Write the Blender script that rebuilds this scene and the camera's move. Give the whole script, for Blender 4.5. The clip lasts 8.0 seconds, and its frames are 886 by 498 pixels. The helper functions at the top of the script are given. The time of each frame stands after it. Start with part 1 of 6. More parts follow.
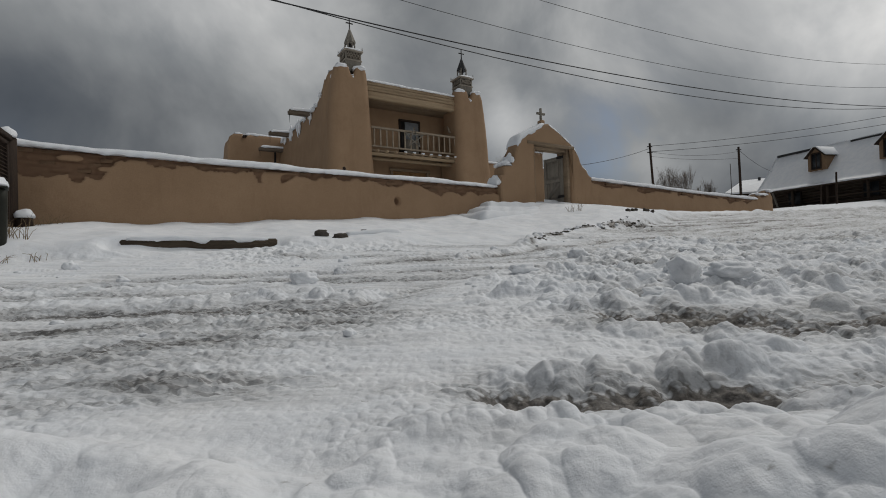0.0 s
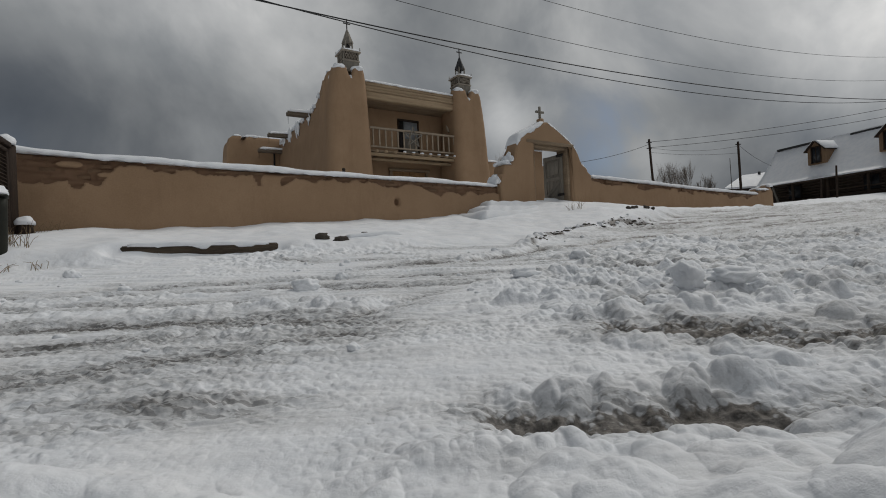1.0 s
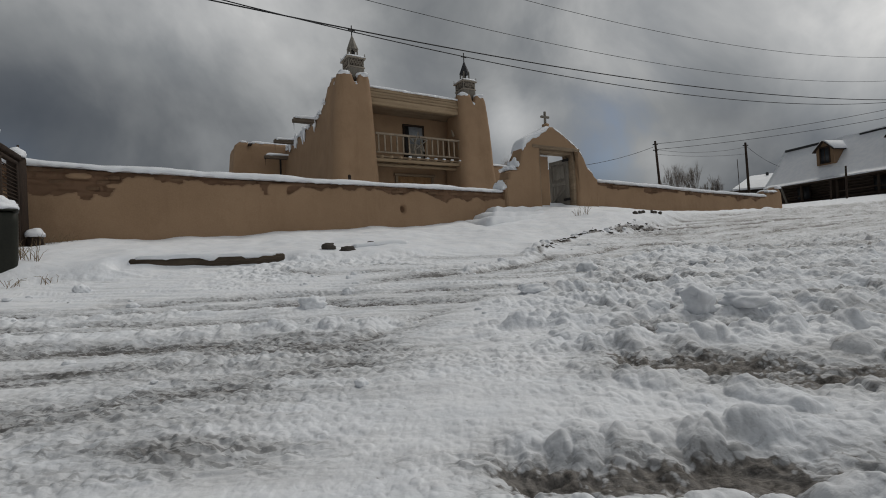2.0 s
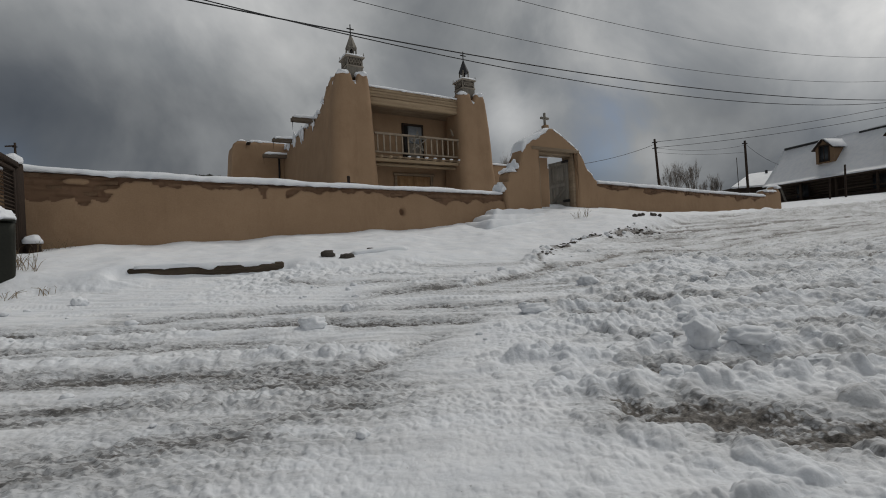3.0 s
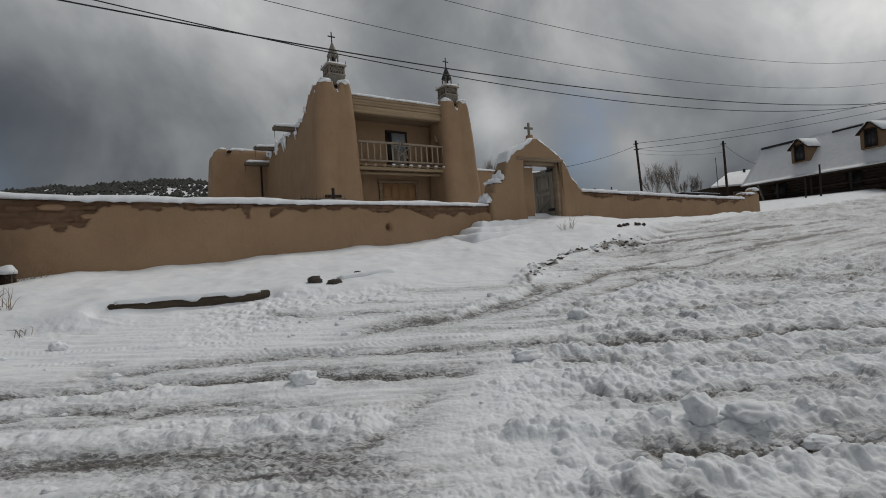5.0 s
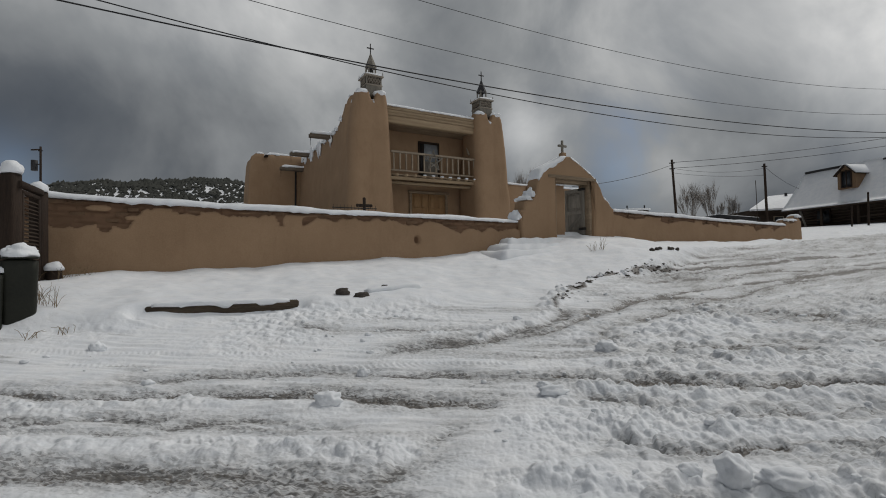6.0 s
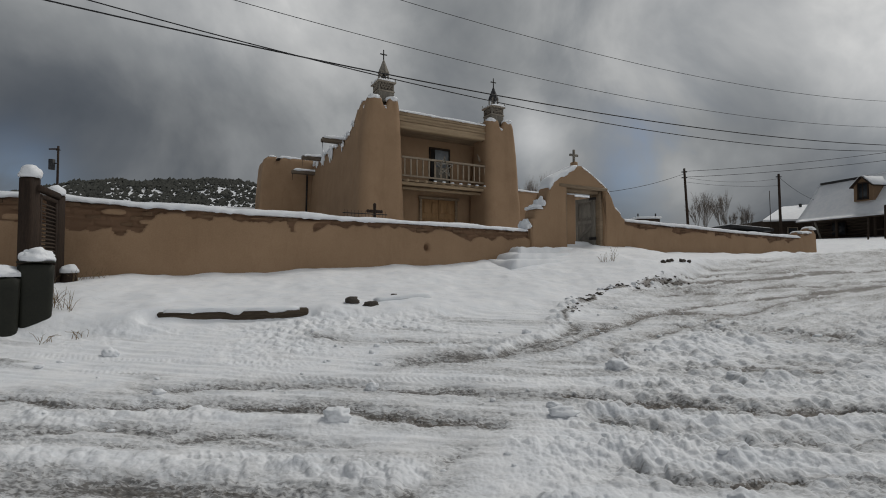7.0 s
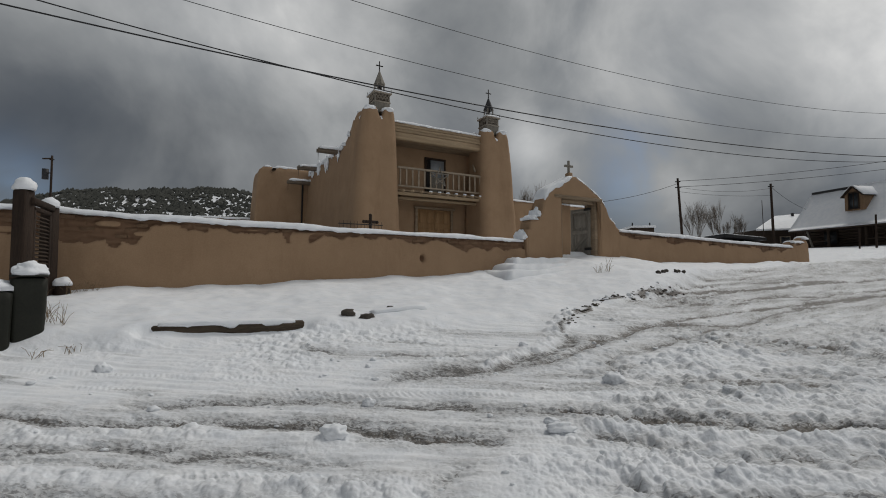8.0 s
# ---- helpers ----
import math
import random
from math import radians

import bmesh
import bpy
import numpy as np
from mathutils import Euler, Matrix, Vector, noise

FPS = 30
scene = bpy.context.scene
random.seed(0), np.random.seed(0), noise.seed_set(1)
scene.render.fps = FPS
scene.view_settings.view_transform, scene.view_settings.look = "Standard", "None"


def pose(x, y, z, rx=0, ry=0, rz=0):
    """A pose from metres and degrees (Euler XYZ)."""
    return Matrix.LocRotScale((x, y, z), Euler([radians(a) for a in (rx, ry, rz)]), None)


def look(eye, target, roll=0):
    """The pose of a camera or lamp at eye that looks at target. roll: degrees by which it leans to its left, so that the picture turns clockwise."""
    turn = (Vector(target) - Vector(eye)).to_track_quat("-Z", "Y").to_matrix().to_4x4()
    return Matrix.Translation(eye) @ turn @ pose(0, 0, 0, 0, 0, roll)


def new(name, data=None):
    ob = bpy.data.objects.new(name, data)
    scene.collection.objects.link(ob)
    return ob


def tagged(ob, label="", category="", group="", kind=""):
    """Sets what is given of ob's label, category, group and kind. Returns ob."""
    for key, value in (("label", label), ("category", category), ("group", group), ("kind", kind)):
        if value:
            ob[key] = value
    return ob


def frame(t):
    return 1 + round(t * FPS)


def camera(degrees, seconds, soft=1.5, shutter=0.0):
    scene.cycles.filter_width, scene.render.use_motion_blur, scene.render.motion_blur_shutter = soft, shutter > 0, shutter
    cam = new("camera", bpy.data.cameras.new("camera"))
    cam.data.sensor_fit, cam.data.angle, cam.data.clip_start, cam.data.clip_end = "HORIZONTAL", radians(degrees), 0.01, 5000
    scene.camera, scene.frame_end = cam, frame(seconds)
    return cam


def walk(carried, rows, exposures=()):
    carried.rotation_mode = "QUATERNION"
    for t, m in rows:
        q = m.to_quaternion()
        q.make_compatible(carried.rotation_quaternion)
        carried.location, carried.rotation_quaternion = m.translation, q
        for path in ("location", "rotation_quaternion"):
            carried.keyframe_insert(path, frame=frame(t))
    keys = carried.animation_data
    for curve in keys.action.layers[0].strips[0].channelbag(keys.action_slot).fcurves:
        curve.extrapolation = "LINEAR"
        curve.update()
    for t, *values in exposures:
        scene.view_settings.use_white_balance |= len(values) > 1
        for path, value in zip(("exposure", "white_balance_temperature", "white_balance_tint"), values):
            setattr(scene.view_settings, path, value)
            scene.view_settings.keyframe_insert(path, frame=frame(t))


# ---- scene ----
cam = camera(87.3, 8.0, soft=1.0)
PATH = [
    (0, (-0.013, 0.037, 0.293), (-0.01, 2.037, 0.315), -1.7),
    (0.5, (-0.017, 0.043, 0.314), (-0.006, 2.043, 0.335), -2.3),
    (1, (-0.02, 0.043, 0.346), (-0.019, 2.043, 0.361), -2.5),
    (1.5, (-0.02, 0.048, 0.398), (-0.033, 2.048, 0.419), -2.7),
    (1.7, (-0.022, 0.05, 0.42), (-0.04, 2.05, 0.447), -2.8),
    (2.8, (-0.02, 0.074, 0.608), (-0.049, 2.073, 0.629), -2.9),
    (3, (-0.025, 0.077, 0.651), (-0.045, 2.077, 0.661), -2.9),
    (3.5, (-0.025, 0.09, 0.758), (-0.022, 2.09, 0.743), -3.1),
    (4, (-0.029, 0.099, 0.863), (0.005, 2.098, 0.832), -3.7),
    (4.5, (-0.038, 0.103, 0.982), (0.018, 2.102, 0.958), -4.1),
    (4.7, (-0.042, 0.121, 1.011), (0.014, 2.12, 0.995), -4.3),
    (5.8, (-0.08, 0.109, 1.184), (-0.125, 2.108, 1.231), -1.5),
    (6, (-0.076, 0.111, 1.212), (-0.144, 2.11, 1.259), -1.1),
    (6.5, (-0.088, 0.112, 1.272), (-0.185, 2.109, 1.326), -0.3),
    (7, (-0.1, 0.11, 1.323), (-0.205, 2.106, 1.387), -0.0),
    (7.5, (-0.109, 0.104, 1.363), (-0.205, 2.1, 1.449), -0.1),
    (8, (-0.113, 0.097, 1.379), (-0.198, 2.092, 1.481), -0.1),
]
walk(cam, [(t, look(eye, target, roll)) for t, eye, target, roll in PATH], exposures=((0.0, -0.09), (4.5, -0.07), (6.5, 0.0), (8.0, 0.0)))

# ---------------------------------------------------------------- light
SUN_AZ, SUN_EL = 44.0, 54.0          # degrees right of the way ahead, and up
sun_dir = Vector((math.sin(radians(SUN_AZ)) * math.cos(radians(SUN_EL)), math.cos(radians(SUN_AZ)) * math.cos(radians(SUN_EL)), math.sin(radians(SUN_EL))))
sun_data = bpy.data.lights.new("sun", "SUN")
sun_data.energy, sun_data.angle, sun_data.color = 1.24, radians(20), (1.0, 0.96, 0.9)
sun = new("sun", sun_data)
sun.matrix_world = look(tuple(sun_dir * 60), (0, 0, 0))


def nodes_of(tree):
    """Short makers for nodes and links of one tree."""
    def add(kind, **sets):
        n = tree.nodes.new(kind)
        for key, value in sets.items():
            if key == "operation":
                n.operation = value
            elif key == "data_type":
                n.data_type = value
            elif key == "blend_type":
                n.blend_type = value
            elif key == "attribute_name":
                n.attribute_name = value
            else:
                n.inputs[key].default_value = value
        return n

    def link(a, b):
        tree.links.new(a, b)
    return add, link


def math_node(add, link, op, a, b=None, c=None):
    n = add("ShaderNodeMath", operation=op)
    for i, v in enumerate((a, b, c)):
        if v is None:
            continue
        if isinstance(v, (int, float)):
            n.inputs[i].default_value = v
        else:
            link(v, n.inputs[i])
    return n.outputs[0]


def ramp(add, link, fac, stops):
    n = add("ShaderNodeValToRGB")
    el = n.color_ramp.elements
    while len(el) < len(stops):
        el.new(0.5)
    for e, (p, c) in zip(el, stops):
        e.position = p
        e.color = (c, c, c, 1) if isinstance(c, (int, float)) else (*c, 1)
    link(fac, n.inputs[0])
    return n.outputs[0]


def mix_rgb(add, link, fac, a, b, blend="MIX"):
    n = add("ShaderNodeMix", data_type="RGBA", blend_type=blend)
    for i, v in ((0, fac), (6, a), (7, b)):
        if isinstance(v, (int, float)):
            n.inputs[i].default_value = v
        elif isinstance(v, tuple):
            n.inputs[i].default_value = (*v, 1)
        else:
            link(v, n.inputs[i])
    return n.outputs[2]


def make_world():
    world = bpy.data.worlds.new("winter_sky")
    scene.world = world
    world.use_nodes = True
    tree = world.node_tree
    tree.nodes.clear()
    add, link = nodes_of(tree)
    sky = add("ShaderNodeTexSky")
    sky.sky_type, sky.sun_disc, sky.altitude = "NISHITA", False, 2400.0
    sky.sun_elevation, sky.sun_rotation = radians(SUN_EL), radians(SUN_AZ)
    way = add("ShaderNodeTexCoord").outputs["Generated"]
    sep = add("ShaderNodeSeparateXYZ")
    link(way, sep.inputs[0])
    # the cloud deck: directions laid out on a plane overhead
    up = math_node(add, link, "MAXIMUM", math_node(add, link, "ADD", sep.outputs[2], 0.22), 0.05)
    com = add("ShaderNodeCombineXYZ")
    link(math_node(add, link, "DIVIDE", sep.outputs[0], up), com.inputs[0])
    link(math_node(add, link, "DIVIDE", sep.outputs[1], up), com.inputs[1])
    big = add("ShaderNodeTexNoise", Scale=0.95, Detail=3.0, Roughness=0.5, Distortion=0.25)
    link(com.outputs[0], big.inputs["Vector"])
    fine = add("ShaderNodeTexNoise", Scale=2.9, Detail=6.0, Roughness=0.55, Distortion=0.3)
    link(way, fine.inputs["Vector"])

    def bank(direction, power):
        """A broad bank of cloud, seen or added out of view, round a direction."""
        dot = add("ShaderNodeVectorMath", operation="DOT_PRODUCT")
        link(way, dot.inputs[0])
        dot.inputs[1].default_value = Vector(direction).normalized()
        return math_node(add, link, "POWER", math_node(add, link, "MAXIMUM", dot.outputs["Value"], 0.0), power)

    cloud = math_node(add, link, "MULTIPLY_ADD", big.outputs[0], 0.22, math_node(add, link, "MULTIPLY", fine.outputs[0], 0.66))
    cloud = math_node(add, link, "ADD", cloud, 0.158)
    for direction, power, lift in (((0.95, 1.0, 0.46), 22.0, 0.15),
                                   # next two lie behind the view, added to brighten fronts and darken left faces
                                   ((0.45, -0.7, 0.6), 1.3, 0.18),
                                   ((-0.9, -0.45, 0.35), 2.0, -0.34),
                                   ((-0.85, 1.0, 0.24), 20.0, -0.15),
                                   ((-0.44, 1.0, 0.23), 45.0, -0.17),
                                   ((-0.6, 1.0, 0.62), 26.0, 0.13),
                                   ((-0.40, 1.0, 0.47), 40.0, 0.18),
                                   ((0.02, 1.0, 0.46), 70.0, -0.08),
                                   ((0.5, 1.0, 0.45), 30.0, 0.09),
                                   ((0.85, 1.0, 0.62), 20.0, 0.08),
                                   ((0.66, 1.0, 0.18), 26.0, -0.31),
                                   ((0.14, 1.00, 0.27), 450.0, 0.26),
                                   ((0.45, 1.00, 0.16), 300.0, 0.13),
                                   ((-0.74, 1.00, 0.21), 160.0, 0.12),
                                   ((-0.50, 1.00, 0.23), 260.0, 0.08),
                                   ((0.87, 1.00, 0.44), 110.0, 0.18),
                                   ((0.86, 1.00, 0.30), 150.0, 0.1),
                                   ((-0.90, 1.00, 0.55), 60.0, 0.08),
                                   ((-0.62, 1.00, 0.54), 80.0, 0.07),
                                   ((0.42, 1.00, 0.40), 40.0, 0.07),
                                   ((0.37, 1.00, 0.53), 60.0, 0.02),
                                   ((-0.67, 1.00, 0.35), 60.0, -0.10),
                                   ((-0.40, 1.00, 0.34), 110.0, -0.06),
                                   ((-0.25, 1.00, 0.49), 150.0, 0.03)):
        cloud = math_node(add, link, "MULTIPLY_ADD", bank(direction, power), lift, cloud)
    grey = ramp(add, link, cloud, [(0.28, (0.045, 0.052, 0.062)), (0.45, (0.11, 0.12, 0.132)), (0.62, (0.249, 0.261, 0.27)), (0.80, (0.495, 0.502, 0.503)), (1.0, (0.95, 0.94, 0.92))])
    gap = ramp(add, link, fine.outputs[0], [(0.36, 1.0), (0.54, 0.0)])
    rift = math_node(add, link, "ADD", bank((0.38, 1.00, 0.23), 260.0), bank((-1.04, 1.00, 0.19), 500.0))
    gap = math_node(add, link, "MULTIPLY", gap, math_node(add, link, "MINIMUM", math_node(add, link, "MULTIPLY_ADD", rift, 0.62, 0.03), 0.6))
    blue = add("ShaderNodeBackground", Strength=0.09)
    link(sky.outputs[0], blue.inputs[0])
    deck = add("ShaderNodeBackground", Strength=1.0)
    link(grey, deck.inputs[0])
    both = add("ShaderNodeMixShader")
    link(gap, both.inputs[0])
    link(deck.outputs[0], both.inputs[1])
    link(blue.outputs[0], both.inputs[2])
    out = add("ShaderNodeOutputWorld")
    link(both.outputs[0], out.inputs[0])


make_world()


# ---------------------------------------------------------------- materials
def surface(name, dark, light, rough=0.85, scale=3.0, grain=40.0, bump=0.3, stretch=(1, 1, 1), worn=None, attr=None, random_tint=0.0, metal=0.0, stain=None):
    """A dull surface that varies at two scales; attr: a point attribute that blends in the colour worn."""
    m = bpy.data.materials.new(name)
    m.use_nodes = True
    tree = m.node_tree
    tree.nodes.clear()
    add, link = nodes_of(tree)
    co = add("ShaderNodeTexCoord").outputs["Object"]
    mp = add("ShaderNodeMapping")
    mp.inputs["Scale"].default_value = stretch
    link(co, mp.inputs[0])
    n1 = add("ShaderNodeTexNoise", Scale=scale, Detail=5.0, Roughness=0.6)
    n2 = add("ShaderNodeTexNoise", Scale=grain, Detail=4.0, Roughness=0.65)
    link(mp.outputs[0], n1.inputs["Vector"])
    link(mp.outputs[0], n2.inputs["Vector"])
    f = math_node(add, link, "MULTIPLY_ADD", n2.outputs[0], 0.45, math_node(add, link, "MULTIPLY", n1.outputs[0], 0.62))
    f = ramp(add, link, f, [(0.32, 0.0), (0.72, 1.0)])
    col = mix_rgb(add, link, f, dark, light)
    if stain:
        wash = add("ShaderNodeMapping")
        wash.inputs["Scale"].default_value = (1.6, 1.6, 0.45)
        link(co, wash.inputs[0])
        n3 = add("ShaderNodeTexNoise", Scale=scale, Detail=7.0, Roughness=0.72, Distortion=0.4)
        link(wash.outputs[0], n3.inputs["Vector"])
        col = mix_rgb(add, link, ramp(add, link, n3.outputs[0], [(0.52, 0.0), (0.72, 0.5)]), col, stain)
    if attr:
        a = add("ShaderNodeAttribute", attribute_name=attr)
        rag = math_node(add, link, "ADD", a.outputs["Fac"], math_node(add, link, "MULTIPLY_ADD", n2.outputs[0], 0.5, -0.25))
        col = mix_rgb(add, link, ramp(add, link, rag, [(0.3, 0.0), (0.6, 1.0)]), col, worn)
    if random_tint:
        r = add("ShaderNodeObjectInfo").outputs["Random"]
        hs = add("ShaderNodeHueSaturation")
        link(math_node(add, link, "MULTIPLY_ADD", r, 2 * random_tint, 1 - random_tint), hs.inputs["Value"])
        link(col, hs.inputs["Color"])
        col = hs.outputs[0]
    b = add("ShaderNodeBump", Strength=bump, Distance=0.02)
    link(math_node(add, link, "MULTIPLY_ADD", n1.outputs[0], 0.6, n2.outputs[0]), b.inputs["Height"])
    p = add("ShaderNodeBsdfPrincipled", Roughness=rough, Metallic=metal)
    p.inputs["Specular IOR Level"].default_value = 0.25
    link(col, p.inputs["Base Color"])
    link(b.outputs[0], p.inputs["Normal"])
    o = add("ShaderNodeOutputMaterial")
    link(p.outputs[0], o.inputs[0])
    return m


ADOBE = surface("adobe_plaster", (0.275, 0.179, 0.108), (0.365, 0.245, 0.152), 0.95, 1.1, 38.0, 0.4, worn=(0.185, 0.112, 0.07), attr="bare", stain=(0.24, 0.152, 0.09))
BRICK = surface("adobe_brick", (0.12, 0.074, 0.047), (0.215, 0.138, 0.086), 0.95, 6.0, 60.0, 0.5, random_tint=0.15)
OLD_WOOD = surface("weathered_wood", (0.16, 0.115, 0.075), (0.34, 0.26, 0.18), 0.85, 2.5, 22.0, 0.5, stretch=(0.35, 1.0, 3.0), random_tint=0.08)
BEAM_WOOD = surface("beam_wood", (0.22, 0.155, 0.095), (0.42, 0.32, 0.21), 0.85, 2.0, 20.0, 0.5, stretch=(0.25, 1.0, 4.0), random_tint=0.08)
GREY_WOOD = surface("grey_wood", (0.13, 0.118, 0.10), (0.29, 0.265, 0.225), 0.85, 3.0, 26.0, 0.5, stretch=(3.0, 3.0, 0.3), random_tint=0.1)
DOOR_WOOD = surface("door_wood", (0.20, 0.115, 0.05), (0.33, 0.20, 0.10), 0.7, 3.0, 26.0, 0.4, stretch=(3.0, 1.0, 0.4))
DARK_WOOD = surface("dark_wood", (0.015, 0.010, 0.0075), (0.05, 0.032, 0.022), 0.8, 3.0, 24.0, 0.5, stretch=(3.0, 3.0, 0.4), random_tint=0.1)
LOG_WOOD = surface("log_wall_wood", (0.026, 0.019, 0.014), (0.072, 0.05, 0.036), 0.85, 2.0, 18.0, 0.5, stretch=(0.4, 0.4, 3.0), random_tint=0.1)
PALE_PLASTER = surface("ochre_plaster", (0.165, 0.105, 0.062), (0.25, 0.165, 0.10), 0.9, 2.0, 30.0, 0.3)
WHITE_PAINT = surface("old_pale_paint", (0.20, 0.158, 0.115), (0.38, 0.315, 0.24), 0.8, 4.0, 40.0, 0.4, random_tint=0.06)
PALE_WOOD = surface("pale_belfry_wood", (0.18, 0.155, 0.125), (0.34, 0.30, 0.25), 0.85, 4.0, 30.0, 0.4, random_tint=0.08)
SPOUT_WOOD = surface("spout_wood", (0.07, 0.055, 0.042), (0.21, 0.17, 0.13), 0.85, 3.0, 24.0, 0.5, stretch=(0.4, 3.0, 3.0))
TIE_WOOD = surface("old_tie_wood", (0.022, 0.017, 0.013), (0.115, 0.088, 0.062), 0.9, 2.5, 18.0, 0.7, stretch=(0.4, 3.0, 5.0))
IRON = surface("black_iron", (0.012, 0.011, 0.011), (0.03, 0.027, 0.025), 0.6, 8.0, 60.0, 0.2)
TIN = surface("dark_tin_roof", (0.016, 0.016, 0.018), (0.045, 0.045, 0.048), 0.6, 3.0, 30.0, 0.2)
WIRE = surface("black_cable", (0.012, 0.012, 0.014), (0.03, 0.03, 0.032), 0.6, 5.0, 50.0, 0.1)
STONE = surface("dark_stone", (0.035, 0.03, 0.026), (0.11, 0.095, 0.08), 0.85, 9.0, 60.0, 0.6)
BIN = surface("dark_green_plastic", (0.012, 0.013, 0.010), (0.024, 0.025, 0.018), 0.6, 3.0, 40.0, 0.15)
BARK = surface("bare_bark", (0.15, 0.13, 0.115), (0.30, 0.265, 0.235), 0.9, 6.0, 40.0, 0.5)
STRAW = surface("dry_stalks", (0.12, 0.085, 0.05), (0.30, 0.22, 0.13), 0.9, 9.0, 60.0, 0.3)
JUNIPER = surface("juniper_green", (0.034, 0.036, 0.032), (0.095, 0.096, 0.085), 0.95, 0.3, 3.0, 0.5)
GLASS_DARK = surface("old_window_glass", (0.02, 0.022, 0.026), (0.05, 0.055, 0.06), 0.12, 2.0, 10.0, 0.02)
# pale reflection of the sky put into the pane's own colour
SKY_GLASS = surface("sky_painted_glass", (0.20, 0.22, 0.24), (0.32, 0.34, 0.36), 0.08, 2.0, 10.0, 0.02)


def snow_material(name, ground=False):
    m = bpy.data.materials.new(name)
    m.use_nodes = True
    tree = m.node_tree
    tree.nodes.clear()
    add, link = nodes_of(tree)
    co = add("ShaderNodeTexCoord").outputs["Object"]
    n1 = add("ShaderNodeTexNoise", Scale=3.0, Detail=5.0, Roughness=0.6)
    n2 = add("ShaderNodeTexNoise", Scale=45.0, Detail=6.0, Roughness=0.7)
    n3 = add("ShaderNodeTexNoise", Scale=260.0, Detail=3.0, Roughness=0.7)
    for n in (n1, n2, n3):
        link(co, n.inputs["Vector"])
    col = mix_rgb(add, link, ramp(add, link, n1.outputs[0], [(0.35, 0.0), (0.65, 1.0)]), (0.775, 0.802, 0.840), (0.855, 0.870, 0.892))
    rough = 0.62
    relief = math_node(add, link, "MULTIPLY_ADD", n3.outputs[0], 0.12, n2.outputs[0])
    if ground:
        def fact(key):
            return add("ShaderNodeAttribute", attribute_name=key).outputs["Fac"]

        def along_noise(fa, fc, detail, distortion):
            """Noise drawn out along the way of the traffic."""
            c = add("ShaderNodeCombineXYZ")
            link(math_node(add, link, "MULTIPLY", fact("along"), fa), c.inputs[0])
            link(math_node(add, link, "MULTIPLY", fact("across"), fc), c.inputs[1])
            n = add("ShaderNodeTexNoise", Scale=1.0, Detail=detail, Roughness=0.62, Distortion=distortion)
            link(c.outputs[0], n.inputs["Vector"])
            return n.outputs[0]
        sl, md, crumbly = fact("slush"), fact("mud"), fact("crumbly")
        broad, mid, dash = along_noise(2.2, 9.0, 4.0, 0.5), along_noise(6.0, 17.0, 4.0, 0.6), along_noise(15.0, 46.0, 3.0, 0.35)
        jit = math_node(add, link, "ADD", math_node(add, link, "MULTIPLY_ADD", broad, 0.7, -0.35), math_node(add, link, "MULTIPLY_ADD", mid, 0.6, -0.3))
        wet = ramp(add, link, math_node(add, link, "ADD", sl, jit), [(0.04, 0.0), (0.95, 1.0)])
        col = mix_rgb(add, link, wet, col, mix_rgb(add, link, n2.outputs[0], (0.225, 0.222, 0.218), (0.395, 0.393, 0.390)))
        gate = ramp(add, link, sl, [(0.08, 0.0), (0.7, 0.72)])
        # dark dashes: shade and dirt in the gaps between crumbs, put into the colour
        line = math_node(add, link, "MULTIPLY", ramp(add, link, math_node(add, link, "MULTIPLY_ADD", sl, 0.16, dash), [(0.585, 0.0), (0.64, 1.0)]), gate)
        col = mix_rgb(add, link, line, col, (0.085, 0.080, 0.074))
        pebble = add("ShaderNodeTexVoronoi", Scale=55.0)
        link(co, pebble.inputs["Vector"])
        soil = ramp(add, link, math_node(add, link, "ADD", md, math_node(add, link, "ADD", math_node(add, link, "MULTIPLY_ADD", mid, 1.0, -0.5), math_node(add, link, "MULTIPLY_ADD", pebble.outputs["Distance"], 0.7, -0.32))), [(0.38, 0.0), (0.60, 0.9)])
        col = mix_rgb(add, link, soil, col, mix_rgb(add, link, ramp(add, link, n2.outputs[0], [(0.36, 0.0), (0.64, 1.0)]), (0.047, 0.041, 0.036), (0.21, 0.190, 0.168)))
        rough = math_node(add, link, "MULTIPLY_ADD", wet, -0.22, 0.65)
        cells = add("ShaderNodeTexVoronoi", Scale=34.0)
        link(co, cells.inputs["Vector"])
        relief = math_node(add, link, "MULTIPLY_ADD", math_node(add, link, "MULTIPLY", cells.outputs["Distance"], crumbly), -1.0, relief)
        relief = math_node(add, link, "MULTIPLY_ADD", math_node(add, link, "MULTIPLY", dash, gate), -2.6, relief)
    b = add("ShaderNodeBump", Strength=0.45, Distance=0.012)
    link(relief, b.inputs["Height"])
    p = add("ShaderNodeBsdfPrincipled")
    p.inputs["Specular IOR Level"].default_value = 0.2
    if isinstance(rough, float):
        p.inputs["Roughness"].default_value = rough
    else:
        link(rough, p.inputs["Roughness"])
    link(col, p.inputs["Base Color"])
    link(b.outputs[0], p.inputs["Normal"])
    o = add("ShaderNodeOutputMaterial")
    link(p.outputs[0], o.inputs[0])
    return m


SNOW = snow_material("fresh_snow")
ROAD_SNOW = snow_material("trodden_snow", True)


# ---------------------------------------------------------------- geometry tools
def hash3(i, j, k):
    h = (i.astype(np.int64) * 374761393 + j.astype(np.int64) * 668265263 + k.astype(np.int64) * 2147483647 + 12345) & 0xFFFFFFFF
    h = ((h ^ (h >> 13)) * 1274126177) & 0xFFFFFFFF
    h = h ^ (h >> 16)
    return (h & 0xFFFFFF) / 0xFFFFFF * 2 - 1


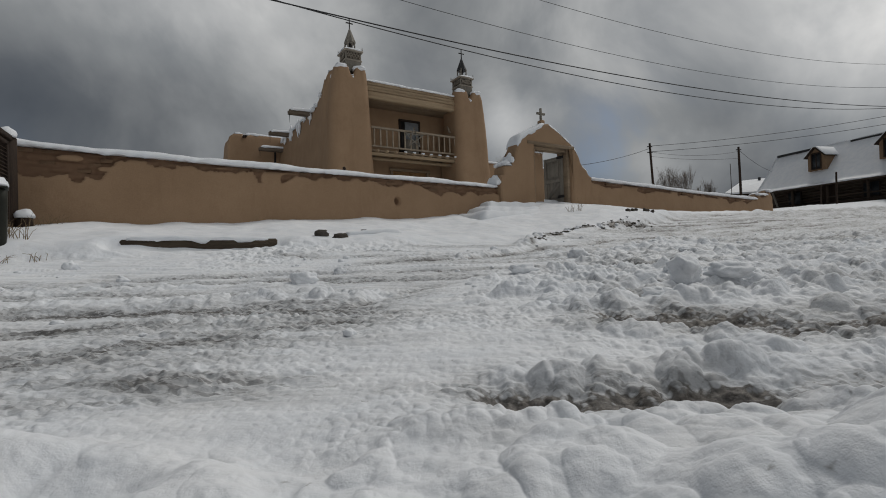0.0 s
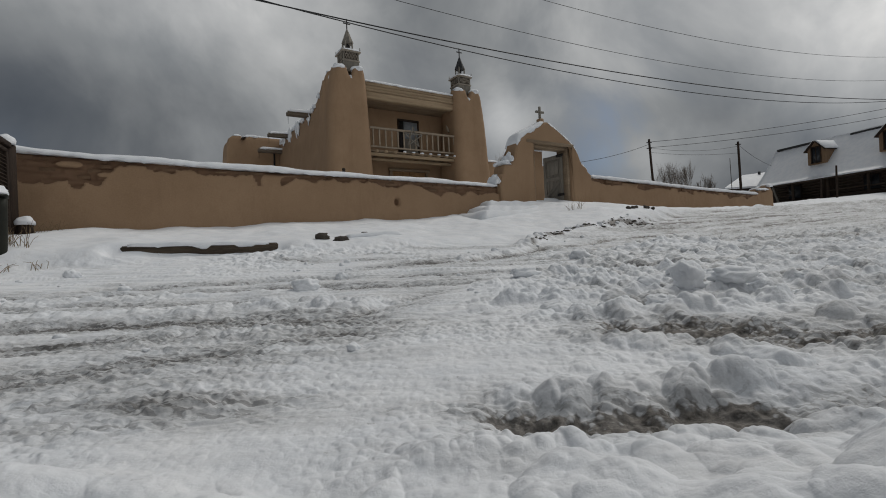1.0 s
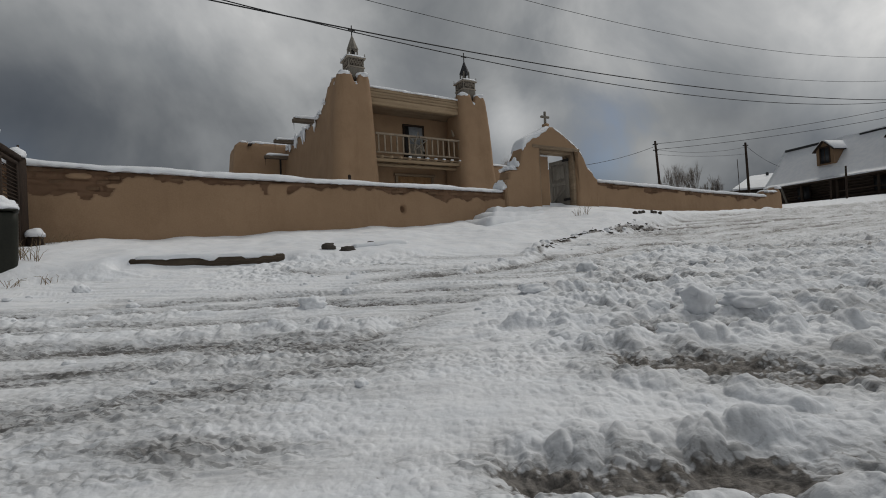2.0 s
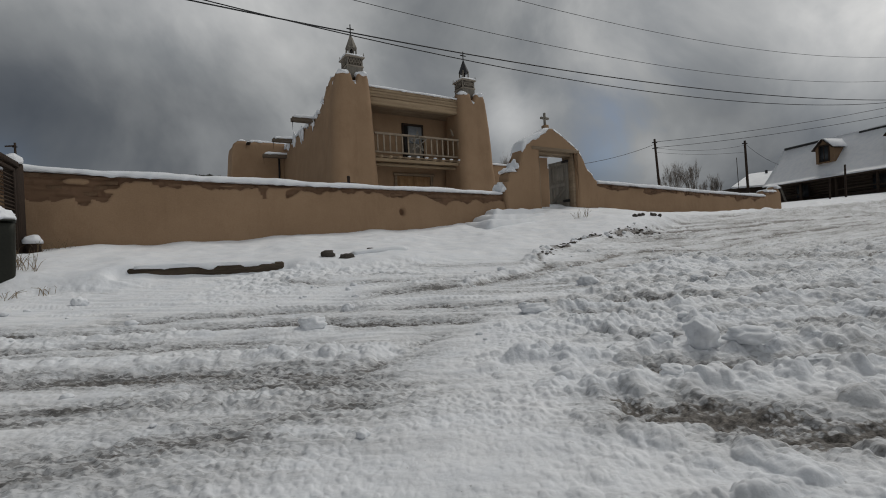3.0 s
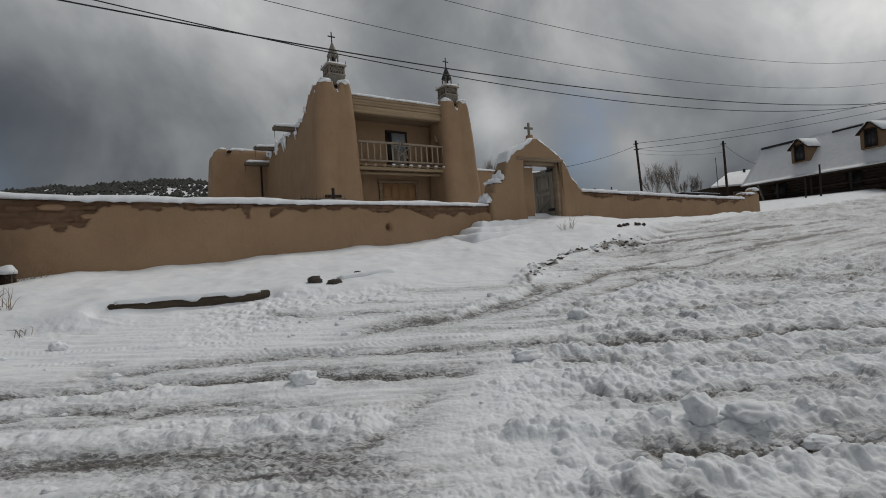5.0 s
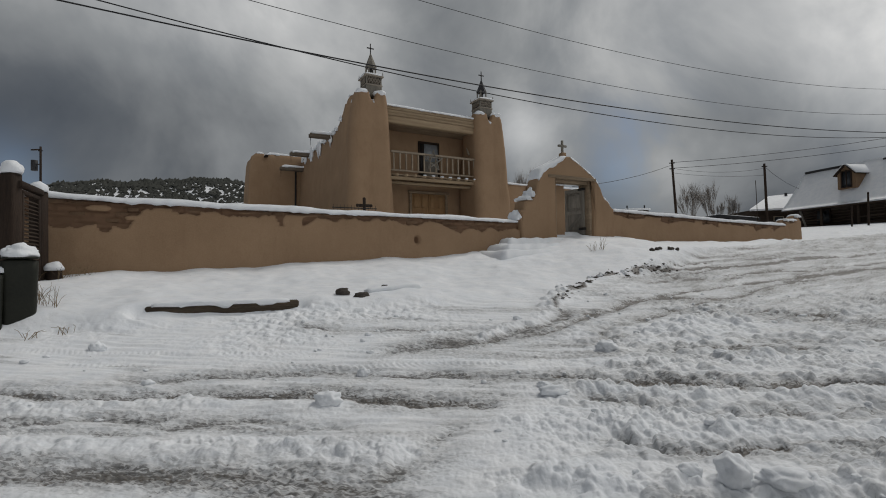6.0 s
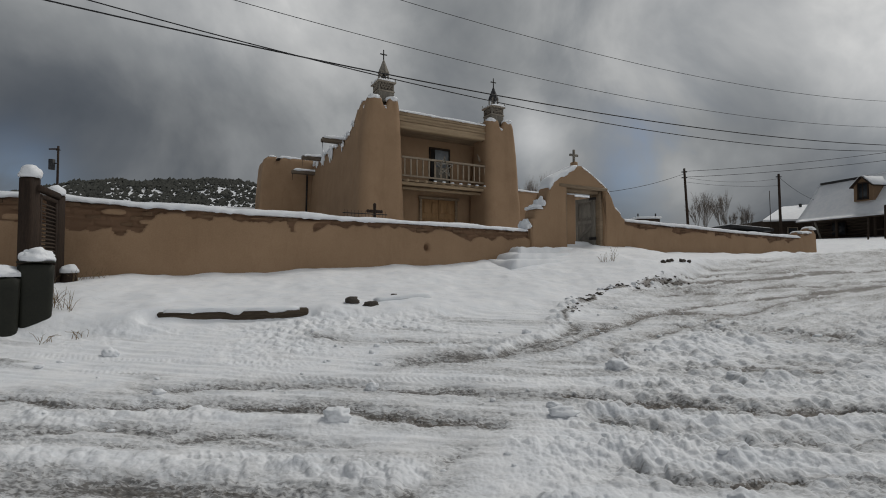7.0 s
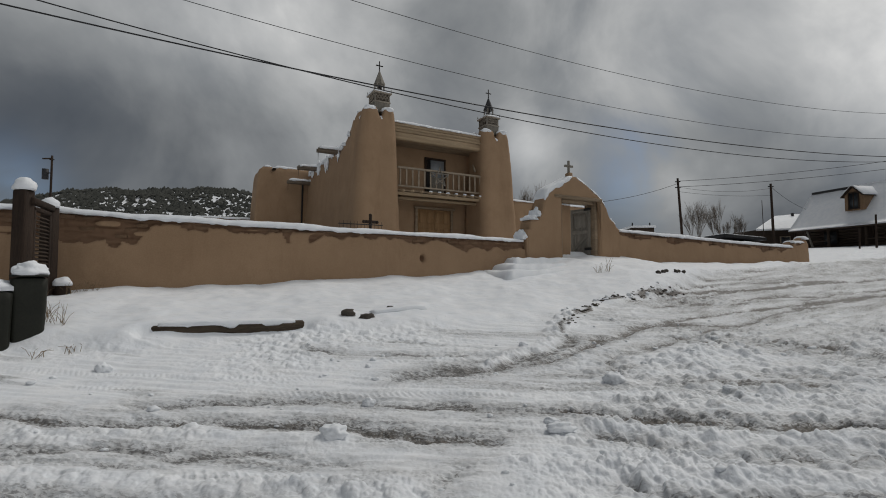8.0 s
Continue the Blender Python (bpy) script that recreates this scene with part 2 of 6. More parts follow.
def vnoise(x, y, z=0.0):
    """Smooth value noise, -1 to 1, of arrays."""
    x, y = np.asarray(x, float), np.asarray(y, float)
    z = np.zeros_like(x) + z
    i, j, k = np.floor(x), np.floor(y), np.floor(z)
    a, b, c = x - i, y - j, z - k
    a, b, c = (t * t * t * (t * (t * 6 - 15) + 10) for t in (a, b, c))
    i, j, k = (t.astype(np.int64) for t in (i, j, k))
    r = 0
    flat = not np.any(c)
    for dk in ((0,) if flat else (0, 1)):
        wk = 1 if flat else (c if dk else 1 - c)
        for dj in (0, 1):
            wj = b if dj else 1 - b
            r = r + wk * wj * ((1 - a) * hash3(i, j + dj, k + dk) + a * hash3(i + 1, j + dj, k + dk))
    return r


def fbm(x, y, z=0.0, octaves=3, gain=0.5):
    r, amp, f = 0, 1.0, 1.0
    for o in range(octaves):
        r = r + amp * vnoise(x * f + 17.3 * o, y * f - 9.1 * o, z * f + 5.7 * o if np.ndim(z) or z else 0.0)
        amp, f = amp * gain, f * 2.03
    return r


def smooth(a, b, x):
    t = np.clip((x - a) / (b - a), 0, 1)
    return t * t * (3 - 2 * t)


# the frame of the wall and the church: s along the wall, d behind its face
ANG = 31.9
OX, OY = -7.116, 9.012
CA, SA = math.cos(radians(ANG)), math.sin(radians(ANG))
WALL_FRAME = pose(OX, OY, 0, 0, 0, ANG)
WORLD_FRAME = Matrix.Identity(4)


def to_sd(x, y):
    return (x - OX) * CA + (y - OY) * SA, -(x - OX) * SA + (y - OY) * CA


def to_xy(s, d):
    return OX + s * CA - d * SA, OY + s * SA + d * CA


ORIGIN = {}


def thing(name, at, label, category, group="", frame_m=WALL_FRAME, kind=""):
    """An empty at the base of a thing; its parts are given in the coordinates of frame_m."""
    ob = new(name)
    ob.empty_display_size = 0.2
    ob.matrix_world = frame_m @ Matrix.Translation(at)
    ORIGIN[ob.name] = (Vector(at), frame_m)
    return tagged(ob, label, category, group, kind)


def make_mesh(name, verts, faces, material, smooth_shade=True, attrs=None):
    me = bpy.data.meshes.new(name)
    me.from_pydata([tuple(v) for v in verts], [], [tuple(f) for f in faces])
    me.materials.append(material)
    if smooth_shade:
        me.polygons.foreach_set("use_smooth", [True] * len(me.polygons))
    for key, values in (attrs or {}).items():
        a = me.attributes.new(key, "FLOAT", "POINT")
        a.data.foreach_set("value", np.asarray(values, np.float32))
    me.update()
    return me


def part(name, geo, material, parent, label="", shade=True, attrs=None):
    """One mesh under a thing or a part. geo: (verts, faces) in the thing's frame."""
    root = parent
    while root.parent:
        root = root.parent
    at, _ = ORIGIN[root.name]
    verts = np.asarray(geo[0], float) - np.array(at)
    ob = new(name, make_mesh(name, verts, geo[1], material, shade, attrs))
    ob.parent = parent
    return tagged(ob, label)


def single(name, geo, at, material, label, category, group="", frame_m=WALL_FRAME, kind="", shade=True, attrs=None):
    """A thing of one mesh."""
    verts = np.asarray(geo[0], float) - np.array(at)
    ob = new(name, make_mesh(name, verts, geo[1], material, shade, attrs))
    ob.matrix_world = frame_m @ Matrix.Translation(at)
    ORIGIN[ob.name] = (Vector(at), frame_m)
    return tagged(ob, label, category, group, kind)


def join(*geos):
    vs, fs, n = [], [], 0
    for v, f in geos:
        vs.append(np.asarray(v, float))
        fs += [tuple(i + n for i in q) for q in f]
        n += len(v)
    return np.concatenate(vs), fs


def bm_geo(bm):
    bm.verts.index_update()
    v = np.array([q.co[:] for q in bm.verts])
    f = [tuple(q.index for q in p.verts) for p in bm.faces]
    bm.free()
    return v, f


def box(a0, a1, b0, b1, c0, c1, bevel=0.01, wob=0.0):
    bm = bmesh.new()
    bmesh.ops.create_cube(bm, size=1)
    bmesh.ops.scale(bm, vec=(a1 - a0, b1 - b0, c1 - c0), verts=bm.verts)
    bmesh.ops.translate(bm, vec=((a0 + a1) / 2, (b0 + b1) / 2, (c0 + c1) / 2), verts=bm.verts)
    if bevel:
        bmesh.ops.bevel(bm, geom=bm.edges[:], offset=min(bevel, (a1 - a0) * 0.45, (b1 - b0) * 0.45, (c1 - c0) * 0.45), segments=1, affect="EDGES")
    if wob:
        for q in bm.verts:
            q.co += noise.noise_vector(q.co * 3.0) * wob
    return bm_geo(bm)


def turned(geo, m):
    v = np.asarray(geo[0], float)
    r = np.array(m.to_3x3())
    return v @ r.T + np.array(m.translation), geo[1]


def rod(p, q, r0, r1=None, n=8, rings=1, wob=0.0):
    """A tapered round rod from p to q."""
    p, q = np.array(p, float), np.array(q, float)
    r1 = r0 if r1 is None else r1
    w = (q - p) / np.linalg.norm(q - p)
    a = np.cross(w, (0, 0, 1.0)) if abs(w[2]) < 0.9 else np.cross(w, (1.0, 0, 0))
    a /= np.linalg.norm(a)
    b = np.cross(w, a)
    vs, fs = [], []
    for i in range(rings + 1):
        t = i / rings
        c = p + (q - p) * t
        r = r0 + (r1 - r0) * t
        for k in range(n):
            an = 2 * math.pi * k / n
            rr = r * (1 + wob * noise.noise(Vector(c) * 3 + Vector((k, 0, 0))))
            vs.append(c + rr * (math.cos(an) * a + math.sin(an) * b))
    for i in range(rings):
        for k in range(n):
            fs.append((i * n + k, i * n + (k + 1) % n, (i + 1) * n + (k + 1) % n, (i + 1) * n + k))
    fs.append(tuple(range(n))[::-1])
    fs.append(tuple(range(rings * n, rings * n + n)))
    return np.array(vs), fs


def tube(points, r, n=6):
    """A round cord along points."""
    P = np.asarray(points, float)
    T = np.gradient(P, axis=0)
    T /= np.linalg.norm(T, axis=1)[:, None]
    A = np.cross(T, (0, 0, 1.0))
    A /= np.linalg.norm(A, axis=1)[:, None]
    B = np.cross(T, A)
    rr = np.broadcast_to(np.asarray(r, float), (len(P),))[:, None]
    vs = np.concatenate([[P + rr * (math.cos(2 * math.pi * k / n) * A + math.sin(2 * math.pi * k / n) * B)] for k in range(n)])
    vs = vs.transpose(1, 0, 2).reshape(-1, 3)
    fs = [(i * n + k, i * n + (k + 1) % n, (i + 1) * n + (k + 1) % n, (i + 1) * n + k) for i in range(len(P) - 1) for k in range(n)]
    fs += [tuple(range(n))[::-1], tuple(range((len(P) - 1) * n, len(P) * n))]
    return vs, fs


def ring(s0, s1, d0, d1, radius, step):
    """Points round a rectangle with rounded corners, counter-clockwise."""
    pts = []
    radius = min(radius, (s1 - s0) * 0.49, (d1 - d0) * 0.49)

    def side(p, q):
        m = max(1, int(math.dist(p, q) / step))
        for i in range(m):
            pts.append((p[0] + (q[0] - p[0]) * i / m, p[1] + (q[1] - p[1]) * i / m))

    def corner(cx, cy, a0):
        for i in range(5):
            an = radians(a0 + 90 * i / 5)
            pts.append((cx + radius * math.cos(an), cy + radius * math.sin(an)))
    r = radius
    side((s0 + r, d0), (s1 - r, d0)); corner(s1 - r, d0 + r, -90)
    side((s1, d0 + r), (s1, d1 - r)); corner(s1 - r, d1 - r, 0)
    side((s1 - r, d1), (s0 + r, d1)); corner(s0 + r, d1 - r, 90)
    side((s0, d1 - r), (s0, d0 + r)); corner(s0 + r, d0 + r, 180)
    return np.array(pts)


def adobe_mass(bottom, top, z0, z_top, radius=0.25, step=0.25, rows=24, wob=0.025, sag=0.0, bow=0.0):
    """A battered adobe mass with rounded corners: bottom and top are (s0, s1, d0, d1); z_top: a height or a function of s, d."""
    base = ring(*top, radius, step)
    cs, cd = (top[0] + top[1]) / 2, (top[2] + top[3]) / 2
    hs, hd = (top[1] - top[0]) / 2, (top[3] - top[2]) / 2
    us, ud = (base[:, 0] - cs) / hs, (base[:, 1] - cd) / hd
    zt = z_top(base[:, 0], base[:, 1]) if callable(z_top) else np.full(len(base), float(z_top))
    vs, n = [], len(base)
    for i in range(rows + 1):
        t = i / rows
        k = (1 - t) ** (1 + bow)
        b0, b1 = bottom[0] + (top[0] - bottom[0]) * (1 - k), bottom[1] + (top[1] - bottom[1]) * (1 - k)
        e0, e1 = bottom[2] + (top[2] - bottom[2]) * (1 - k), bottom[3] + (top[3] - bottom[3]) * (1 - k)
        s = (b0 + b1) / 2 + us * (b1 - b0) / 2
        d = (e0 + e1) / 2 + ud * (e1 - e0) / 2
        z = z0 + (zt - z0) * t
        w = wob * (fbm(s * 0.9 + d * 0.7, z * 0.9, s * 0.3 - d * 0.5, 3))
        L = np.hypot(us, ud)
        vs.append(np.stack([s + us / L * w, d + ud / L * w, z], 1))
    # rounded lip and a sunk flat top
    last = vs[-1].copy()
    for inset, drop in ((0.06, -0.03), (0.16, 0.0), (0.3, sag)):
        q = last.copy()
        q[:, 0] = cs + (q[:, 0] - cs) * (1 - inset / hs)
        q[:, 1] = cd + (q[:, 1] - cd) * (1 - inset / hd)
        q[:, 2] -= drop if drop > 0 else 0
        q[:, 2] += 0.03 if inset < 0.1 else 0.035
        vs.append(q)
    V = np.concatenate(vs)
    fs = [(i * n + k, i * n + (k + 1) % n, (i + 1) * n + (k + 1) % n, (i + 1) * n + k) for i in range(len(vs) - 1) for k in range(n)]
    c = V[-n:].mean(0)
    V = np.concatenate([V, [c]])
    m = len(V) - 1
    fs += [(m - n + k, m - n + (k + 1) % n, m) for k in range(n)]
    return V, fs


def snow_strip(path, half, height, across=(0, 1), seed=0, droop=0.05, step=0.06):
    """A rounded bank of snow along path (s, d, z); across: the way it is wide, in the plan."""
    P = np.asarray(path, float)
    L = np.concatenate([[0], np.cumsum(np.linalg.norm(np.diff(P, axis=0), axis=1))])
    m = max(4, int(L[-1] / step))
    q = np.linspace(0, L[-1], m)
    C = np.stack([np.interp(q, L, P[:, i]) for i in range(3)], 1)
    a = np.array([*across, 0.0])
    prof = np.sin(np.linspace(-1, 1, 13) * math.pi / 2)
    rows = []
    end = np.clip(np.minimum(q, L[-1] - q) / (half * 0.7) + 0.25, 0, 1) ** 0.5
    big = fbm(q * 1.1 + seed, q * 0 + seed * 3.7, 0, 3)
    for t in prof:
        over = droop * max(0.0, abs(t) - 0.9) / 0.1
        edge = vnoise(q * 4.0 + seed * 5, q * 0 + t * 1.3 + seed) + 0.6 * vnoise(q * 11.0 + seed, q * 0 + t)
        z = height * max(0.0, 1 - abs(t) ** 6) ** 0.5 * (1 + 0.35 * big) * end - over * (0.5 + 0.9 * edge)
        rows.append(C + a * (half * t * (1 + 0.08 * edge))[:, None] + np.stack([0 * q, 0 * q, z], 1))
    low = [C + a * (half * 0.94 * t) + np.array([0, 0, -0.02]) for t in (1, -1)]
    R = np.stack(rows + low)                     # ring index, along
    n = len(R)
    V = R.transpose(1, 0, 2).reshape(-1, 3)
    fs = [(i * n + k, i * n + (k + 1) % n, (i + 1) * n + (k + 1) % n, (i + 1) * n + k) for i in range(m - 1) for k in range(n)]
    fs += [tuple(range(n))[::-1], tuple(range((m - 1) * n, m * n))]
    return V, fs


def lump(center, size, seed, rough=0.25, sub=3, flat=0.0):
    """A lumpy rounded clod; flat: how much of its underside is cut level."""
    bm = bmesh.new()
    bmesh.ops.create_icosphere(bm, subdivisions=sub, radius=1)
    v, f = bm_geo(bm)
    r = 1 + rough * fbm(v[:, 0] * 1.6 + seed, v[:, 1] * 1.6 - seed * 2, v[:, 2] * 1.6 + 0.37 + seed, 3)
    v = v * r[:, None] * np.array(size)
    if flat:
        v[:, 2] = np.maximum(v[:, 2], -size[2] * (1 - flat))
    return v + np.array(center), f


# ---------------------------------------------------------------- ground
def wall_foot(s):
    """Height of the snow along the wall's face."""
    return np.interp(s, (-30, -1, 2.7, 5, 7, 9, 10.6, 12, 15, 16.4, 22, 29, 40, 50, 90), (1.0, 1.08, 1.12, 1.21, 1.28, 1.43, 1.68, 1.92, 1.92, 1.76, 1.77, 1.8, 2.1, 2.9, 3.3))


def plain_ground(x, y):
    """The lie of the land without its small relief."""
    s, d = to_sd(x, y)
    sc = np.clip(s, -10, 55)
    dr = np.clip(d, -9.7, np.interp(s, (12, 20, 28.5, 33), (0, -1.7, -1.9, 0)))
    road = 1.024 + 0.0431 * sc + 0.2239 * dr + 0.0115 * dr * dr + 0.35 * smooth(36, 50, sc)
    fall = np.interp(s, (0, 5, 10, 13, 17, 24), (0.135, 0.135, 0.18, 0.2, 0.11, 0.09))
    db = np.clip(d, -6, 0)
    bank = wall_foot(s) + fall * db
    edge = np.interp(s, (-3, -0.6, 0.4, 3.2, 4.2, 6, 8, 11, 13, 16, 24), (-2.9, -3.0, -3.38, -3.68, -4.1, -4.3, -4.5, -3.9, -3.3, -2.2, -1.6))
    w = smooth(-0.45, 0.12, d - edge)
    z = road * (1 - w) + np.maximum(bank, road) * w
    inside = smooth(0.15, 0.5, d) * smooth(29.5, 28.6, s)
    z = z * (1 - inside) + 2.1 * inside
    r = np.hypot(x, y)
    az = np.degrees(np.arctan2(x, y))
    hill = 38 * np.exp(-((az + 30) / 26) ** 2) * (1 + 0.035 * fbm(az * 0.22, r * 0.0, 0.0, 3))
    return z + hill * smooth(90, 255, r) * smooth(900, 420, r), s, d, w


RUTS = (   # slush, mud, half width, depth, points
    (0.95, 0.55, 0.11, 0.045, ((-7, 4.3), (-3.7, 4.05), (-1.7, 4.1), (-0.97, 4.06), (0.0, 3.75))),
    (0.85, 0.35, 0.10, 0.04, ((-3.2, 4.5), (-1.7, 4.66), (-0.3, 4.54), (0.6, 4.35))),
    (0.95, 0.95, 0.11, 0.05, ((0.8, 4.4), (1.37, 4.17), (1.95, 4.13), (2.5, 4.0), (3.3, 3.75), (5.5, 3.6))),
    (0.85, 0.7, 0.09, 0.05, ((0.95, 3.8), (1.39, 3.57), (1.9, 3.4), (3.2, 3.3))),
    (0.9, 0.25, 0.12, 0.05, ((-0.9, 5.45), (-0.15, 5.62), (0.45, 5.95), (1.2, 6.75), (1.7, 7.6))),
    (0.95, 0.55, 0.13, 0.06, ((0.2, 5.75), (0.81, 6.04), (1.26, 6.47), (1.73, 7.13), (2.34, 7.72), (3.15, 8.42), (4.23, 9.26), (5.28, 9.8), (8, 11.2), (14, 14.2))),
    (0.85, 0.3, 0.12, 0.05, ((1.6, 5.5), (1.87, 6.4), (2.6, 6.9), (4.3, 8.3), (8, 11.0), (16, 15.0))),
    (0.90, 0.38, 0.13, 0.03, ((-5.5, 2.75), (-2.5, 2.77), (-1.87, 2.74), (-1.4, 2.70), (-0.6, 2.62), (-0.2, 3.2))),
    (0.75, 0.2, 0.09, 0.03, ((-2.1, 3.42), (-1.59, 3.55), (-0.9, 3.44))),
    (0.75, 0.25, 0.09, 0.03, ((-5.0, 3.5), (-3.1, 3.53), (-2.3, 3.58))),
    (0.45, 0.05, 0.12, 0.02, ((-3.5, 2.2), (-2.1, 2.3), (-1.3, 2.14), (-0.6, 2.1))),
    (0.82, 0.22, 0.22, 0.015, ((-3.5, 1.5), (-1.58, 1.64), (-1.07, 1.78), (-0.78, 1.97), (-0.5, 2.1))),
    (1.25, 0.2, 0.15, 0.03, ((-0.35, 5.55), (0.45, 5.98), (0.95, 6.45))),
    (0.7, 0.1, 0.10, 0.03, ((-2.2, 6.35), (-0.75, 6.35), (0.3, 6.3))),
    (0.95, 1.5, 0.085, 0.045, ((0.10, 1.08), (0.25, 1.06), (0.45, 1.03), (0.68, 1.02))),
    (0.85, 0.8, 0.08, 0.04, ((0.68, 1.02), (1.0, 1.05), (1.6, 1.1))),
    (0.95, 1.15, 0.10, 0.04, ((0.58, 1.76), (0.76, 1.68), (1.0, 1.58), (1.25, 1.52), (1.7, 1.48))),
    (0.95, 1.0, 0.09, 0.045, ((0.95, 2.28), (1.2, 2.16), (1.4, 2.11), (1.75, 2.1), (2.6, 2.05))),
    (0.85, 1.1, 0.06, 0.035, ((1.46, 2.87), (1.78, 2.79))),
    (0.7, 0.4, 0.08, 0.03, ((0.9, 3.1), (1.25, 2.93), (1.5, 2.9))),
    (0.9, 0.7, 0.10, 0.03, ((2.1, 5.13), (2.5, 5.14), (2.8, 5.08), (3.4, 5.0))),
    (0.95, 0.75, 0.14, 0.05, ((4.3, 7.1), (4.8, 6.8), (5.3, 6.27), (7.5, 6.4))),
    (0.7, 0.35, 0.12, 0.03, ((3.2, 5.4), (4.4, 5.2), (6.5, 5.4))),
    (0.85, 0.85, 0.06, 0.03, ((4.8, 12.1), (5.55, 12.6), (6.1, 13.0), (6.9, 13.6))),
    (0.95, 1.2, 0.10, 0.04, ((4.5, 11.5), (5.3, 12.1), (7.1, 12.8), (8.1, 13.3), (9.7, 14.3), (13.3, 15.8), (20, 19))),
    (0.8, 0.5, 0.14, 0.03, ((6.2, 11.4), (7.2, 11.8), (8.8, 12.1), (11.1, 13.3), (16, 15.8))),
    (0.75, 0.5, 0.06, 0.03, ((3.2, 7.4), (3.39, 7.16), (3.54, 6.7), (3.67, 6.3))),
    (0.8, 0.7, 0.08, 0.03, ((1.6, 5.35), (1.7, 5.5), (1.84, 5.67), (1.95, 5.8))),
    (0.8, 0.4, 0.14, 0.03, ((4.0, 10.2), (6.0, 12.0), (9.0, 13.8), (14, 16.5))),
)
RIDGES = (   # height, half width, points: snow pushed up beside the wheel tracks
    (0.034, 0.07, ((0.12, 1.21), (0.35, 1.19), (0.6, 1.17), (1.0, 1.2), (1.6, 1.25))),
    (0.025, 0.05, ((-0.2, 0.92), (0.1, 0.91), (0.35, 0.90), (0.6, 0.88), (1.2, 0.92))),
    (0.06, 0.10, ((0.2, 2.6), (0.9, 2.52), (1.5, 2.42), (2.4, 2.35), (4.0, 2.4))),
    (0.05, 0.13, ((0.2, 3.4), (1.2, 3.22), (2.2, 3.05), (4.0, 2.9))),
    (0.045, 0.09, ((0.4, 2.02), (1.2, 1.96), (2.2, 1.83))),
    (0.04, 0.08, ((0.9, 4.0), (1.8, 3.78), (3.2, 3.55))),
    (0.045, 0.15, ((-4, 3.1), (-2.0, 3.05), (-1.4, 3.03), (-0.4, 2.98))),
    (0.035, 0.12, ((-4, 3.85), (-2.4, 3.85), (-1.0, 3.8))),
    (0.04, 0.12, ((1.5, 4.65), (2.6, 4.42), (4.4, 4.3))),
    (0.10, 0.32, ((2.5, 5.85), (3.05, 6.3), (3.5, 6.5))),
    (0.05, 0.12, ((0.1, 5.9), (0.9, 6.7), (1.4, 7.6), (1.7, 8.5))),
)
TREADS = (   # half width, slant, points: prints of tyres in the packed snow
    (0.11, 0.8, ((-6, 5.25), (-3.0, 5.2), (-1.0, 5.25), (0.0, 5.35))),
    (0.11, -0.8, ((-6, 4.95), (-3.0, 4.9), (-1.0, 4.85), (0.4, 4.8))),
    (0.12, 0.8, ((-5, 3.15), (-2.0, 3.1), (-0.4, 3.05))),
    (0.13, 0.7, ((-1.0, 5.9), (0.5, 6.4), (1.2, 7.4), (1.6, 8.4))),
    (0.13, -0.7, ((0.8, 5.6), (1.6, 6.5), (2.6, 7.5), (5.0, 9.8))),
    (0.12, 0.8, ((-1.5, 1.35), (-0.5, 1.4), (0.4, 1.45), (1.4, 1.4))),
)
EDGE = ((1.48, 7.75), (1.73, 8.54), (2.26, 9.5), (2.85, 10.4), (3.97, 11.1), (5.3, 12.1))   # foot of the ploughed bank
TIE_DIP = (0.105, 0.12, ((-4.58, 6.46), (-2.60, 7.41)))


def band(jx, jy, pts):
    """Distance from a broken line."""
    best = np.full(jx.shape, 1e9)
    for (x0, y0), (x1, y1) in zip(pts[:-1], pts[1:]):
        ex, ey = x1 - x0, y1 - y0
        t = np.clip(((jx - x0) * ex + (jy - y0) * ey) / (ex * ex + ey * ey), 0, 1)
        best = np.minimum(best, np.hypot(jx - x0 - t * ex, jy - y0 - t * ey))
    return best


def rut_masks(x, y):
    slush, mud, cut, heaped = (np.zeros_like(x) for _ in range(4))
    k = np.clip(0.3 + 0.25 * y, 0.4, 1.2)
    jx = x + k * (0.08 * vnoise(x * 1.7, y * 1.7) + 0.03 * vnoise(x * 7, y * 7))
    jy = y + k * (0.08 * vnoise(x * 1.7 + 40, y * 1.7) + 0.035 * vnoise(x * 7 + 9, y * 7))
    for a_slush, a_mud, half, depth, pts in RUTS:
        best = band(jx, jy, pts)
        core = np.exp(-(best / half) ** 2)
        wide = np.exp(-(best / (half * 2.6)) ** 2)
        slush = np.maximum(slush, a_slush * np.maximum(core, 0.66 * wide))
        mud = np.maximum(mud, a_mud * core)
        cut = np.minimum(cut, -depth * core)
    for height, half, pts in RIDGES:
        top = np.exp(-(band(jx, jy, pts) / half) ** 2)
        heaped = np.maximum(heaped, height * top)
    slush = slush * (1 - 0.75 * np.clip(heaped / 0.04, 0, 1))
    return slush, mud, cut, heaped


